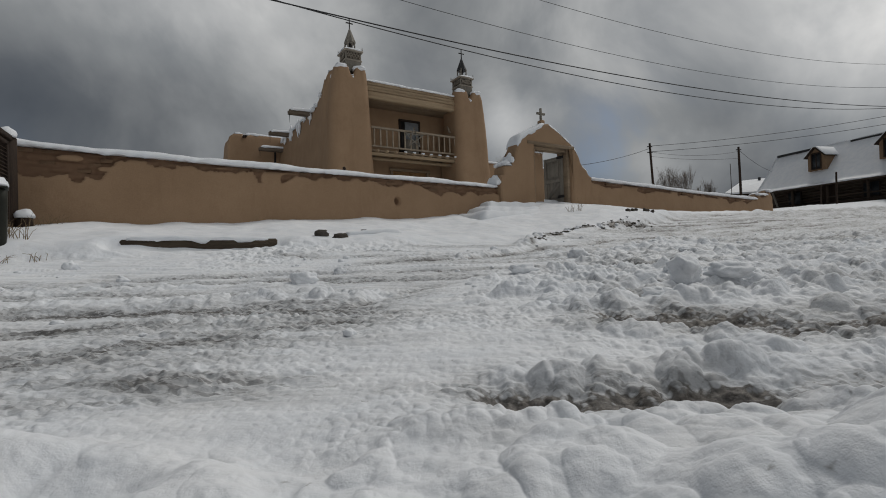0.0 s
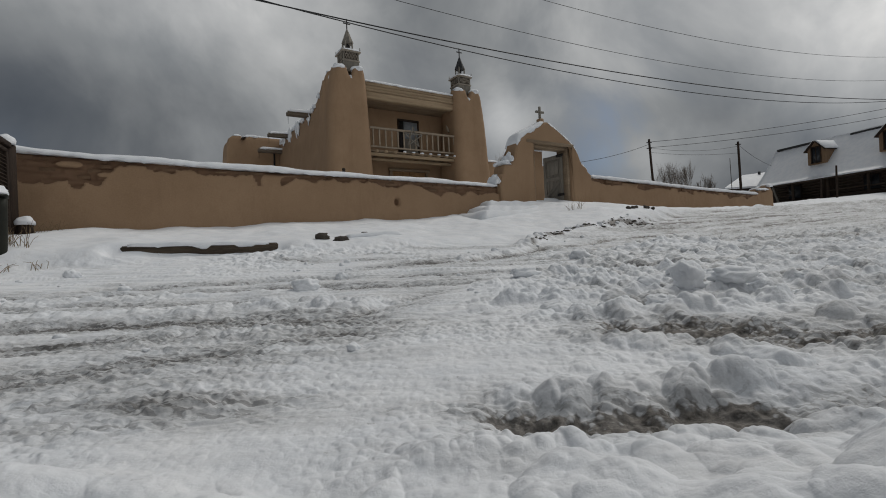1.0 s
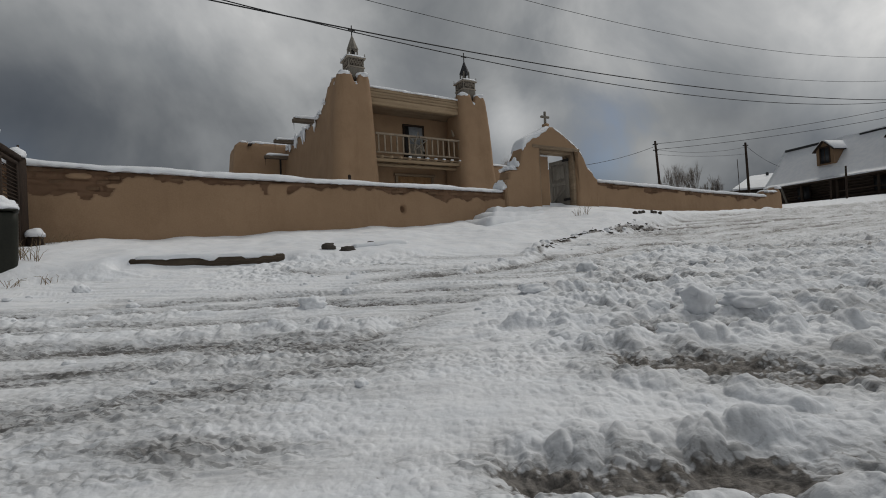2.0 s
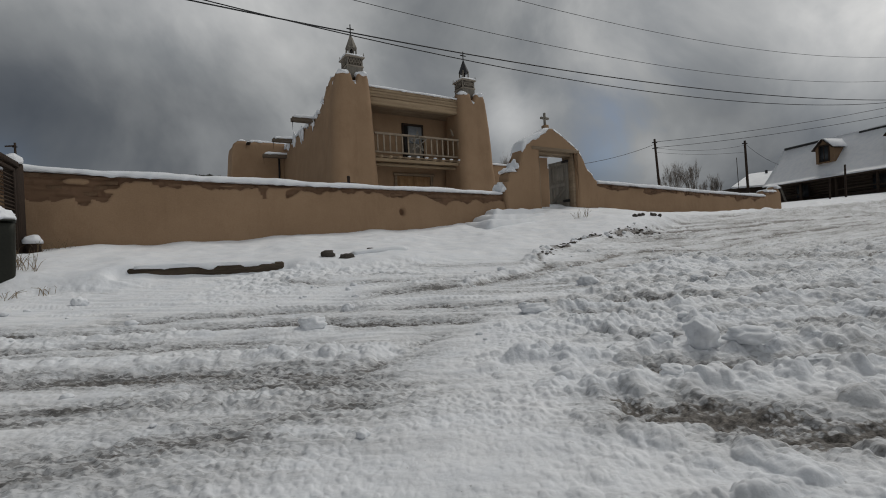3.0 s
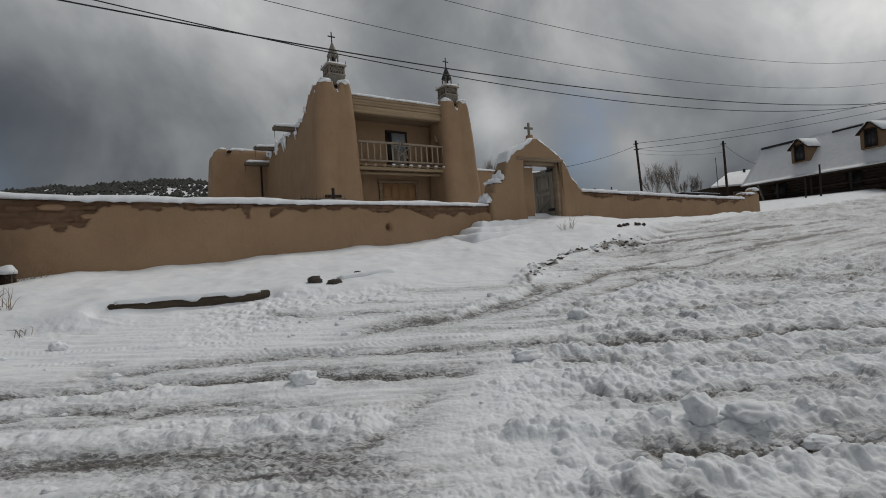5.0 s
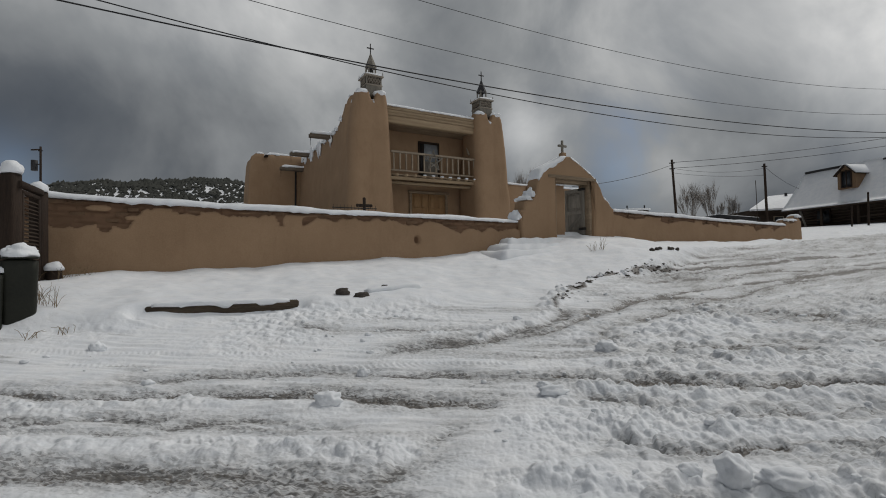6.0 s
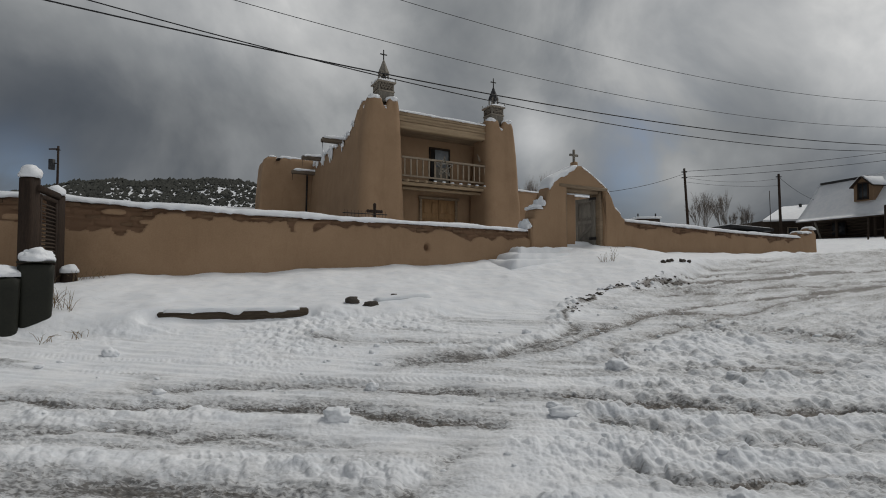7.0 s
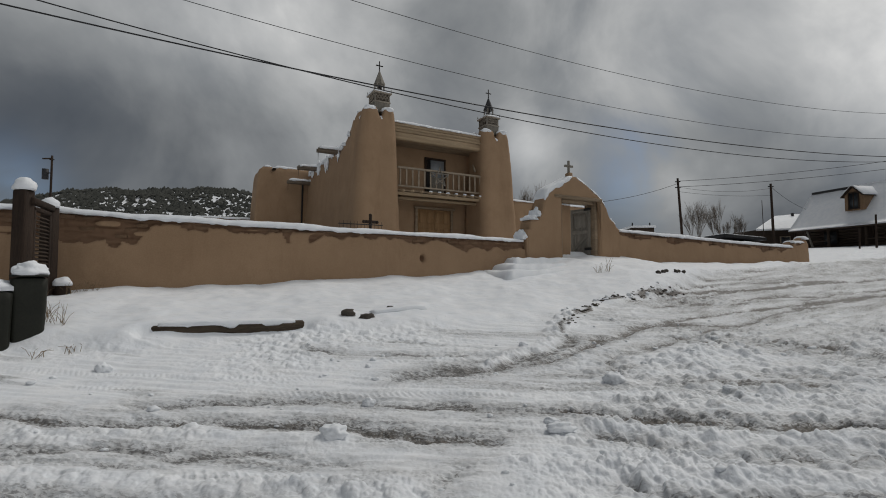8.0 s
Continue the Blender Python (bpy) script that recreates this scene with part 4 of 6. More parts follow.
def leaf_part(name, a0, a1, b0, b1, c0, c1, material=GREY_WOOD, label="", spin=0.0):
    g = box(a0, a1, b0, b1, c0, c1, 0.006, 0.002)
    if spin:
        cx, cz = (a0 + a1) / 2, (c0 + c1) / 2
        g = turned(g, Matrix.Translation((cx, 0, cz)) @ Matrix.Rotation(radians(spin), 4, "Y") @ Matrix.Translation((-cx, 0, -cz)))
    return part(name, turned(g, LEAF), material, gate_leaf, label)


for k in range(4):
    leaf_part("plank", 0.02 + k * 0.215, 0.23 + k * 0.215, -0.015, 0.015, 1.98, 3.62)
for c in (2.02, 2.72, 3.48):
    leaf_part("rail", 0.02, 0.88, 0.015, 0.05, c, c + 0.13)
for a in (0.02, 0.76):
    leaf_part("stile", a, a + 0.12, 0.016, 0.052, 1.98, 3.62)
leaf_part("brace", 0.06, 0.84, 0.017, 0.046, 2.36, 2.48, spin=38)
leaf_part("raised_panel", 0.2, 0.7, 0.015, 0.04, 2.95, 3.4)
for c in (2.15, 3.52):
    leaf_part("hinge", -0.06, 0.24, 0.05, 0.075, c, c + 0.09, IRON, "black iron strap hinge")

# snowed-over steps before the gate
gate_steps = thing("gate_steps", (11.4, -0.8, 1.5), "three low stone steps buried in smooth snow", "steps", kind="structure")
for k in range(3):
    z = 1.82 - 0.19 * k
    a, b, front = 9.55 - 0.45 * k, 12.4 - 0.35 * k, -0.50 - 0.45 * k
    nx, ny = 40, 9
    vs = [(a + (b - a) * i / nx, front + (0.2 - front) * j / ny, z + 0.05 * noise.noise(Vector((i * 0.2, j * 0.35, k))) - 0.45 * (max(0, abs(2 * i / nx - 1) - 0.8) / 0.2) ** 2) for i in range(nx + 1) for j in range(ny + 1)]
    vs += [(a + (b - a) * i / nx + 0.02, front - 0.05 + 0.06 * noise.noise(Vector((i * 0.3, k, 2))), z - 0.5) for i in range(nx + 1)]
    fs = [(i * (ny + 1) + j, (i + 1) * (ny + 1) + j, (i + 1) * (ny + 1) + j + 1, i * (ny + 1) + j + 1) for i in range(nx) for j in range(ny)]
    n0 = (nx + 1) * (ny + 1)
    fs += [(n0 + i, n0 + i + 1, (i + 1) * (ny + 1), i * (ny + 1)) for i in range(nx)]
    part("step", (np.array(vs), fs), SNOW, gate_steps, "ledge of smooth snow over a step")


# adobe bricks that show where the plaster has fallen
def bare_bricks():
    rnd = random.Random(23)
    kinds = []
    for k in range(5):
        v, f = box(-0.165, 0.165, -0.03, 0.05, -0.048, 0.048, 0.012)
        v = v + 0.012 * np.stack([vnoise(v[:, 0] * 30 + k, v[:, 2] * 30, v[:, 1] * 30 + i * 9.3) for i in range(3)], 1)
        kinds.append(make_mesh("brick", v, f, BRICK, False))
    sections = [ob for ob in courtyard_wall.children if ob.name.startswith("wall_section")]
    at = np.array(ORIGIN[courtyard_wall.name][0])
    for row in range(12, 27):
        z = (row + 0.5) * 0.115
        for col in range(-26, 80):
            s = (col + 0.5 - 0.5 * (row % 2)) * 0.36 + rnd.uniform(-0.03, 0.03)
            if not (-8.8 < s < 10.4 or 14.9 < s < 28.6):
                continue
            here = bare_mask(np.array([s - 0.10, s, s + 0.10]), np.array([z, z, z]))
            top = float(wall_top(np.array([s]))[0])
            if here.min() < 0.8 or z > top - 0.06 or rnd.random() < 0.28:
                continue
            ob = new("brick", kinds[rnd.randrange(5)])
            ob.parent = sections[0] if s < 12 else sections[1]
            lean = -0.10 * (1 - (z - 1.0) / 1.5)
            ob.matrix_local = Matrix.Translation(Vector((s, lean + 0.062 + rnd.uniform(-0.012, 0.022), z + rnd.uniform(-0.008, 0.008))) - Vector(at)) @ Matrix.Rotation(rnd.uniform(-0.03, 0.03), 4, "Y") @ Matrix.Diagonal((rnd.uniform(0.6, 1.02), 1, rnd.uniform(0.7, 1.0), 1))
            tagged(ob)


bare_bricks()


# ---------------------------------------------------------------- church
church = thing("church", (12.8, 10.0, 2.1), "old tan adobe church with two belfries and a balcony under snow", "church")


def horned(s0, s1, d0, d1, z, notch):
    """Tower tops: raised corners with a notch in each side."""
    cs, cd = (s0 + s1) / 2, (d0 + d1) / 2

    def f(s, d):
        dip_front = np.exp(-((s - cs) / 0.17) ** 4) * (np.abs(d - cd) > (d1 - d0) / 2 - 0.12)
        dip_side = np.exp(-((d - cd) / 0.17) ** 4) * (np.abs(s - cs) > (s1 - s0) / 2 - 0.12)
        corner = np.minimum(np.abs(s - cs) / ((s1 - s0) / 2), np.abs(d - cd) / ((d1 - d0) / 2))
        return z - notch * np.maximum(dip_front, dip_side) - 0.10 * smooth(0.75, 1.0, corner)
    return f


TOWERS = (((7.95, 10.42, 8.80, 11.4), (8.62, 10.13, 9.1, 10.52), 9.20), ((15.06, 17.50, 8.80, 11.2), (15.28, 16.93, 9.1, 10.52), 9.08))
for low, high, z in TOWERS:
    part("tower", adobe_mass(low, high, 1.6, horned(*high, z, 0.42), 0.30, 0.05, 44, 0.03, sag=0.22, bow=-0.4), ADOBE, church)

# the nave behind them, sweeping up to the towers, and the crossing arms
def nave_top(s, d):
    return 7.86 + 0.95 * np.exp(-np.maximum(d - 10.3, 0) / 0.75) * smooth(1.6, 0.6, s - 8.3) + 0.04 * vnoise(d * 1.5, s)


for low, high in (((7.93, 10.3, 10.1, 12.0), (8.42, 10.1, 10.2, 12.0)), ((7.93, 17.5, 11.2, 22.0), (8.42, 17.2, 11.25, 22.0))):
    part("nave_wall", adobe_mass(low, high, 1.6, nave_top, 0.12, 0.15, 30, 0.03, sag=0.35), ADOBE, church)
part("transept_wall", adobe_mass((5.03, 20.6, 19.2, 21.6), (5.62, 20.2, 19.35, 21.5), 1.6, lambda s, d: 8.08 - 0.22 * np.exp(-((s - 6.2) / 0.12) ** 4) * (d < 20) + 0.0 * s, 0.13, 0.07, 30, 0.03, sag=0.3, bow=-0.72), ADOBE, church)
part("low_side_wall", adobe_mass((1.9, 5.2, 21.4, 21.9), (1.95, 5.2, 21.45, 21.85), 1.6, 4.9, 0.12, 0.2, 10, 0.02), ADOBE, church)
part("side_chapel_wall", adobe_mass((17.1, 24.3, 10.2, 16.0), (17.15, 24.2, 10.35, 15.9), 1.6, 5.60, 0.2, 0.2, 20, 0.03, sag=0.2), ADOBE, church)

# loggia: rear wall, ceiling, front beams
part("loggia_wall", box(10.0, 15.9, 11.0, 11.2, 1.6, 8.6, 0.0), ADOBE, church, shade=False)
part("loggia_ceiling", box(10.0, 15.6, 9.46, 11.2, 8.05, 8.6, 0.0), OLD_WOOD, church, shade=False)
part("front_beam", box(10.0, 15.6, 9.36, 9.75, 7.96, 8.30, 0.03, 0.01), BEAM_WOOD, church, "hewn wooden front beam")
part("front_beam", box(9.9, 15.6, 9.32, 9.75, 8.303, 8.42, 0.02, 0.008), BEAM_WOOD, church, "hewn wooden front beam")
part("parapet_board", box(9.9, 15.6, 9.37, 9.80, 8.423, 8.60, 0.03, 0.012), BEAM_WOOD, church, "cracked weathered board")
part("parapet_board", box(9.9, 15.6, 9.39, 9.80, 8.606, 8.80, 0.04, 0.02), BEAM_WOOD, church, "cracked weathered board")
part("snow_cap", snow_strip([(10.05, 9.58, 8.79), (15.35, 9.58, 8.77)], 0.27, 0.10, seed=31), SNOW, church, "band of snow")

# balcony
balcony = part("balcony_floor", box(10.3, 15.3, 9.36, 11.0, 5.40, 5.47, 0.01), OLD_WOOD, church)
part("edge_beam", box(10.3, 15.3, 9.30, 9.42, 5.18, 5.33, 0.02, 0.006), BEAM_WOOD, balcony)
part("edge_beam", box(10.3, 15.3, 9.62, 9.80, 5.02, 5.15, 0.02, 0.006), BEAM_WOOD, balcony)
for k in range(10):
    s = 10.62 + k * 0.5
    part("beam_end", rod((s, 9.20, 5.40), (s, 10.9, 5.40), 0.075, 0.075, 10, 2, 0.05), BEAM_WOOD, balcony)
    if k in (3, 4, 5, 6, 7, 8, 9):
        part("snow_tuft", lump((s, 9.24, 5.46), (0.10, 0.08, 0.05), k + 3.3, 0.3, 2), SNOW, balcony)
part("bottom_rail", box(10.35, 15.3, 9.33, 9.41, 5.60, 5.68, 0.01), WHITE_PAINT, balcony, "flaking pale painted rail")
part("top_rail", box(10.35, 15.3, 9.31, 9.43, 6.50, 6.60, 0.015), WHITE_PAINT, balcony, "flaking pale painted rail")
for k in range(15):
    s = 10.5 + k * 0.335
    part("baluster", box(s - 0.035, s + 0.035, 9.34, 9.40, 5.68, 6.50, 0.008), WHITE_PAINT, balcony)
# five-pointed star of laths on the railing
star = [(12.66 + 0.54 * math.sin(2 * math.pi * k * 2 / 5), 6.25 + 0.54 * math.cos(2 * math.pi * k * 2 / 5)) for k in range(6)]
for k in range(5):
    (a, b), (c, e) = star[k], star[k + 1]
    part("star_lath", rod((a, 9.27 - 0.005 * k, b), (c, 9.27 - 0.005 * k, e), 0.028, 0.028, 6), GREY_WOOD, balcony, "lath of a star-shaped ornament")

# openings of the loggia
upper_door = part("upper_door_frame", join(box(12.66, 12.76, 10.93, 11.02, 5.47, 7.60, 0.01), box(13.86, 13.96, 10.93, 11.02, 5.47, 7.60, 0.01), box(12.66, 13.96, 10.92, 11.0, 7.54, 7.66, 0.01)), DARK_WOOD, church)
part("door_panel", box(13.02, 13.86, 10.955, 10.99, 5.47, 6.6, 0.005), GREY_WOOD, upper_door, "pale grey door panel")
part("pane", box(13.02, 13.86, 10.957, 10.98, 6.6, 7.54, 0.0), SKY_GLASS, upper_door, "glass with a pale sky reflection in its colour")
# flat black sheet on the wall stands for the shade inside the opening
part("dark_opening", box(12.76, 13.02, 10.97, 10.995, 5.47, 7.54, 0.0), IRON, upper_door)
main_door = part("main_door_frame", join(box(12.06, 12.20, 10.88, 11.02, 2.1, 4.86, 0.01), box(14.26, 14.40, 10.88, 11.02, 2.1, 4.86, 0.01), box(12.0, 14.5, 10.84, 11.0, 4.81, 4.95, 0.02)), OLD_WOOD, church)
for a in (12.21, 13.24):
    leaf = part("door_leaf", box(a, a + 1.01, 10.94, 10.99, 2.1, 4.80, 0.006), DOOR_WOOD, main_door, "brown panelled door leaf")
    for c in (2.3, 3.15, 4.05):
        for b in (0.1, 0.56):
            part("door_panel", box(a + b, a + b + 0.36, 10.90, 10.95, c, c + 0.62, 0.02), DOOR_WOOD, leaf)
part("brace", rod((15.12, 9.75, 6.9), (15.42, 10.6, 7.95), 0.06, 0.06, 6), WHITE_PAINT, church)


def belfry(cs, cd, z, tin):
    """Open wooden lantern with lattice panels, small posts, a spire and a cross."""
    b = part("belfry_box", box(cs - 0.40, cs + 0.40, cd - 0.40, cd + 0.40, z - 0.5, z + 0.48, 0.015), GREY_WOOD, church, "weathered grey wooden belfry")
    for dz, h, o in ((-0.02, 0.07, 0.43), (0.42, 0.08, 0.48)):
        part("cornice", box(cs - o, cs + o, cd - o, cd + o, z + dz, z + dz + h, 0.012), PALE_WOOD, b)
    # flat dark sheets on the box, painted as the shaded hollow behind the slats
    part("recess", box(cs - 0.33, cs + 0.33, cd - 0.404, cd - 0.395, z + 0.08, z + 0.40, 0.0), DARK_WOOD, b)
    part("recess", box(cs - 0.404, cs - 0.395, cd - 0.33, cd + 0.33, z + 0.08, z + 0.40, 0.0), DARK_WOOD, b)
    for k in range(8):     # slanting slats of the front and side panels
        u = -0.28 + k * 0.077
        part("slat", rod((cs + u - 0.05, cd - 0.415, z + 0.39), (cs + u + 0.06, cd - 0.415, z + 0.09), 0.017, 0.017, 5), PALE_WOOD, b)
        part("slat", rod((cs + u + 0.06, cd - 0.417, z + 0.39), (cs + u - 0.05, cd - 0.417, z + 0.09), 0.013, 0.013, 5), PALE_WOOD, b)
        part("slat", rod((cs - 0.415, cd + u - 0.05, z + 0.39), (cs - 0.415, cd + u + 0.06, z + 0.09), 0.017, 0.017, 5), PALE_WOOD, b)
    for x in (-1, 1):
        for y in (-1, 1):
            part("finial", rod((cs + 0.44 * x, cd + 0.44 * y, z + 0.5), (cs + 0.44 * x, cd + 0.44 * y, z + 0.68), 0.03, 0.012, 6), GREY_WOOD, b)
            part("lantern_post", box(cs + 0.17 * x - 0.03, cs + 0.17 * x + 0.03, cd + 0.17 * y - 0.03, cd + 0.17 * y + 0.03, z + 0.5, z + 1.06, 0.008), GREY_WOOD, b)
    part("snow_cap", snow_strip([(cs - 0.48, cd, z + 0.495), (cs + 0.48, cd, z + 0.495)], 0.49, 0.13, seed=cs, droop=0.03), SNOW, b)
    part("bell", lump((cs, cd, z + 0.86), (0.09, 0.09, 0.11), 2.0, 0.03, 2), IRON, b, "small dark bell")
    n, vs, fs = 6, [], []
    for zz, r in ((z + 0.98, 0.29), (z + 1.04, 0.275), (z + 1.27, 0.185), (z + 1.68, 0.03)):
        vs += [(cs + r * math.cos(2 * math.pi * (k + 0.5) / n), cd + r * math.sin(2 * math.pi * (k + 0.5) / n), zz) for k in range(n)]
    for i in range(3):
        fs += [(i * n + k, i * n + (k + 1) % n, (i + 1) * n + (k + 1) % n, (i + 1) * n + k) for k in range(n)]
    fs += [tuple(range(n))[::-1], tuple(range(3 * n, 4 * n))]
    part("spire", (np.array(vs), fs), TIN if tin else GREY_WOOD, b, "dark metal spire" if tin else "bare grey wooden spire", shade=False)
    part("cross_upright", box(cs - 0.022, cs + 0.022, cd - 0.022, cd + 0.022, z + 1.6, z + 2.18, 0.004), IRON, b, "thin dark cross")
    part("cross_arm", box(cs - 0.18, cs + 0.18, cd - 0.024, cd + 0.024, z + 1.93, z + 1.975, 0.004), IRON, b)


belfry(9.56, 9.82, 9.64, False)
belfry(16.1, 9.82, 9.50, True)
for (low, high, z) in TOWERS:
    s0, s1, d0, d1 = high
    for k, (a, b) in enumerate(((s0 + 0.31, d0 + 0.25), (s1 - 0.31, d0 + 0.25), (s0 + 0.31, d1 - 0.25), (s1 - 0.31, d1 - 0.25))):
        part("snow_cap", lump((a, b, z + 0.0), (0.33, 0.32, 0.17), z + k * 1.7, 0.22, 3), SNOW, church, "mound of snow on the tower")
    part("snow_cap", lump(((s0 + s1) / 2 + 0.03, d0 + 0.24, z - 0.44), (0.16, 0.26, 0.17), z, 0.3, 3), SNOW, church)
    part("snow_cap", lump((s0 + 0.12, (d0 + d1) / 2, z - 0.36), (0.2, 0.15, 0.14), z + 4, 0.2, 3), SNOW, church)

# water spouts out of the nave and transept parapets, with snow on them
for s, d, z, length in ((8.6, 12.6, 7.70, 1.35), (8.55, 17.0, 7.66, 1.35), (8.5, 18.75, 7.08, 1.55)):
    sp = part("water_spout", join(box(s - length, s + 0.3, d - 0.14, d + 0.14, z - 0.05, z, 0.01), box(s - length, s + 0.3, d - 0.17, d - 0.12, z - 0.06, z + 0.14, 0.01), box(s - length, s + 0.3, d + 0.12, d + 0.17, z - 0.06, z + 0.14, 0.01)), SPOUT_WOOD, church, "hollowed dark wooden water spout")
    part("snow_cap", snow_strip([(s - length + 0.1, d, z + 0.13), (s + 0.25, d, z + 0.18)], 0.21, 0.13, seed=d), SNOW, sp)
    part("icicle", rod((s - length + 0.05, d, z - 0.04), (s - length + 0.05, d, z - 0.5), 0.02, 0.004, 5), GLASS_DARK, sp)
sp = part("water_spout", box(6.10, 6.30, 18.9, 19.7, 7.84, 7.94, 0.01), DARK_WOOD, church, "short wooden water spout")
part("snow_cap", lump((6.2, 19.1, 7.96), (0.13, 0.28, 0.06), 9.1, 0.25, 2), SNOW, sp)
q = np.arange(11.9, 19.3, 0.25)
part("snow_cap", snow_strip(np.stack([0 * q + 8.62, q, nave_top(0 * q + 8.5, q) + 0.02], 1), 0.26, 0.12, across=(1, 0), seed=77, droop=0.10), SNOW, church, "patchy snow along the parapet")
q = np.arange(10.75, 12.0, 0.12)
part("snow_cap", snow_strip(np.stack([0 * q + 8.72, q, nave_top(0 * q + 8.5, q) + 0.0], 1), 0.16, 0.05, across=(1, 0), seed=12, droop=0.08), SNOW, church)
for a, b in ((5.68, 6.08), (6.32, 8.6)):
    part("snow_cap", snow_strip([(a, 19.6, 8.08), (b, 19.6, 8.08)], 0.26, 0.12, seed=a), SNOW, church)
part("snow_cap", snow_strip([(17.2, 10.55, 5.60), (24.1, 10.55, 5.60)], 0.3, 0.09, seed=5), SNOW, church)
part("snow_cap", snow_strip([(1.9, 21.65, 4.9), (5.2, 21.65, 4.9)], 0.3, 0.12, seed=15), SNOW, church)
part("drain_pipe", rod((7.90, 19.08, 2.1), (7.98, 19.08, 7.1), 0.06, 0.06, 8), IRON, church, "dark drain pipe")

# ---------------------------------------------------------------- graveyard
fence = thing("grave_fence", (6.6, 4.0, 2.1), "small black wrought-iron grave fence", "fence")
GRAVE = 0.32
FZ = 2.1
for z in (2.45, 3.05):
    part("rail", box(5.5 + GRAVE, 7.1 + GRAVE, 3.985, 4.015, FZ + z - 2.1 - 0.015, FZ + z - 2.1 + 0.015, 0.002), IRON, fence)
for k in range(13):
    part("picket", rod((5.55 + GRAVE + k * 0.125, 4.0, FZ), (5.55 + GRAVE + k * 0.125, 4.0, FZ + 1.06), 0.012, 0.006, 5), IRON, fence)
grave = thing("grave_cross", (6.75 + GRAVE, 4.3, 2.1), "dark wooden grave cross with flared ends", "cross")
up = part("upright", box(6.70 + GRAVE, 6.80 + GRAVE, 4.27, 4.33, 2.1, 3.40, 0.01), DARK_WOOD, grave)
part("arm", box(6.55 + GRAVE, 6.95 + GRAVE, 4.268, 4.332, 3.13, 3.24, 0.01), DARK_WOOD, up)
for a, b in ((6.50, 3.185), (7.0, 3.185), (6.75, 3.42)):
    part("flared_end", lump((a + GRAVE, 4.3, b), (0.065, 0.035, 0.065), 1.0, 0.1, 2), DARK_WOOD, up)

# wet snow sliding off the parapet of the nave
slip = random.Random(3)
for k in range(16):
    d = 11.0 + k * 0.52 + slip.uniform(-0.3, 0.3)
    z = float(nave_top(np.array([8.42]), np.array([d]))[0])
    drop = slip.choice((0.10, 0.16, 0.24, 0.36)) * slip.uniform(0.8, 1.2)
    part("snow_streak", lump((8.36 - 0.02 * drop, d, z - drop * 0.55), (0.07, slip.uniform(0.06, 0.22), drop), k * 3.1, 0.45, 3), SNOW, church, "streak of wet snow sliding down")


# ---------------------------------------------------------------- log house up the road
HX, HY, HA = 29.2, 43.3, -76.0
HOUSE = pose(HX, HY, 0, 0, 0, HA)             # x along the front towards the road, y into the house
log_house = thing("log_house", (9.0, 3.0, 3.1), "dark log house with a snowy steep roof, dormers and a porch", "house", frame_m=HOUSE)
part("log_wall", box(0.3, 19.7, 1.8, 6.0, 2.6, 5.35, 0.02), LOG_WOOD, log_house)
for k in range(11):
    part("wall_log", rod((0.2, 1.78, 2.9 + k * 0.235), (19.8, 1.78, 2.9 + k * 0.235), 0.125, 0.125, 8, 1), LOG_WOOD, log_house)
RIDGE, EAVE, WID = 8.5, 5.24, 3.05


def roof_slab(y_in, t0, t1, x0, x1, lumpy=0.0):
    nx, ny = 40, 12
    vs, fs = [], []
    for side in (1, 0):
        for i in range(nx + 1):
            for j in range(ny + 1):
                x, y = x0 + (x1 - x0) * i / nx, 0.3 + (y_in - 0.3) * j / ny
                z = EAVE - 0.2 + (RIDGE - EAVE + 0.2) * (j / ny) ** 1.12
                bump_z = lumpy * noise.noise(Vector((x * 0.7, y * 0.9, 1.0))) if side else 0
                edge = min(1.0, 0.45 + 3 * min(j / ny, 1 - abs(2 * i / nx - 1)))
                vs.append((x, y, z + (t1 * edge if side else t0) + bump_z))
    n = (nx + 1) * (ny + 1)
    for i in range(nx):
        for j in range(ny):
            q = (i * (ny + 1) + j, (i + 1) * (ny + 1) + j, (i + 1) * (ny + 1) + j + 1, i * (ny + 1) + j + 1)
            fs += [q, tuple(n + k for k in q[::-1])]
    rim = [i * (ny + 1) for i in range(nx + 1)] + [nx * (ny + 1) + j for j in range(1, ny + 1)] + [i * (ny + 1) + ny for i in range(nx - 1, -1, -1)] + [j for j in range(ny - 1, 0, -1)]
    fs += [(a, b, n + b, n + a) for a, b in zip(rim, rim[1:] + rim[:1])]
    return np.array(vs), fs


part("roof", roof_slab(WID, -0.12, 0.0, -0.1, 20.2), LOG_WOOD, log_house)
part("roof_snow", roof_slab(WID, 0.005, 0.20, -0.12, 20.22, 0.06), SNOW, log_house, "smooth thick snow on the roof")
back = join((np.array([(-0.1, WID, RIDGE), (20.2, WID, RIDGE), (20.2, 6.4, EAVE), (-0.1, 6.4, EAVE), (-0.1, WID, RIDGE - 0.15), (20.2, WID, RIDGE - 0.15), (20.2, 6.4, EAVE - 0.15), (-0.1, 6.4, EAVE - 0.15)]), [(0, 1, 2, 3), (7, 6, 5, 4), (0, 4, 5, 1), (1, 5, 6, 2), (2, 6, 7, 3), (3, 7, 4, 0)]))
part("rear_roof", back, TIN, log_house)
part("ridge_cap", box(6.4, 9.4, WID - 0.2, WID + 0.3, RIDGE - 0.05, RIDGE + 0.10, 0.02), TIN, log_house, "bare dark ridge flashing")
part("ridge_cap", box(0.1, 4.0, WID - 0.25, WID + 0.3, RIDGE - 0.05, RIDGE + 0.15, 0.02), TIN, log_house, "bare dark ridge flashing")
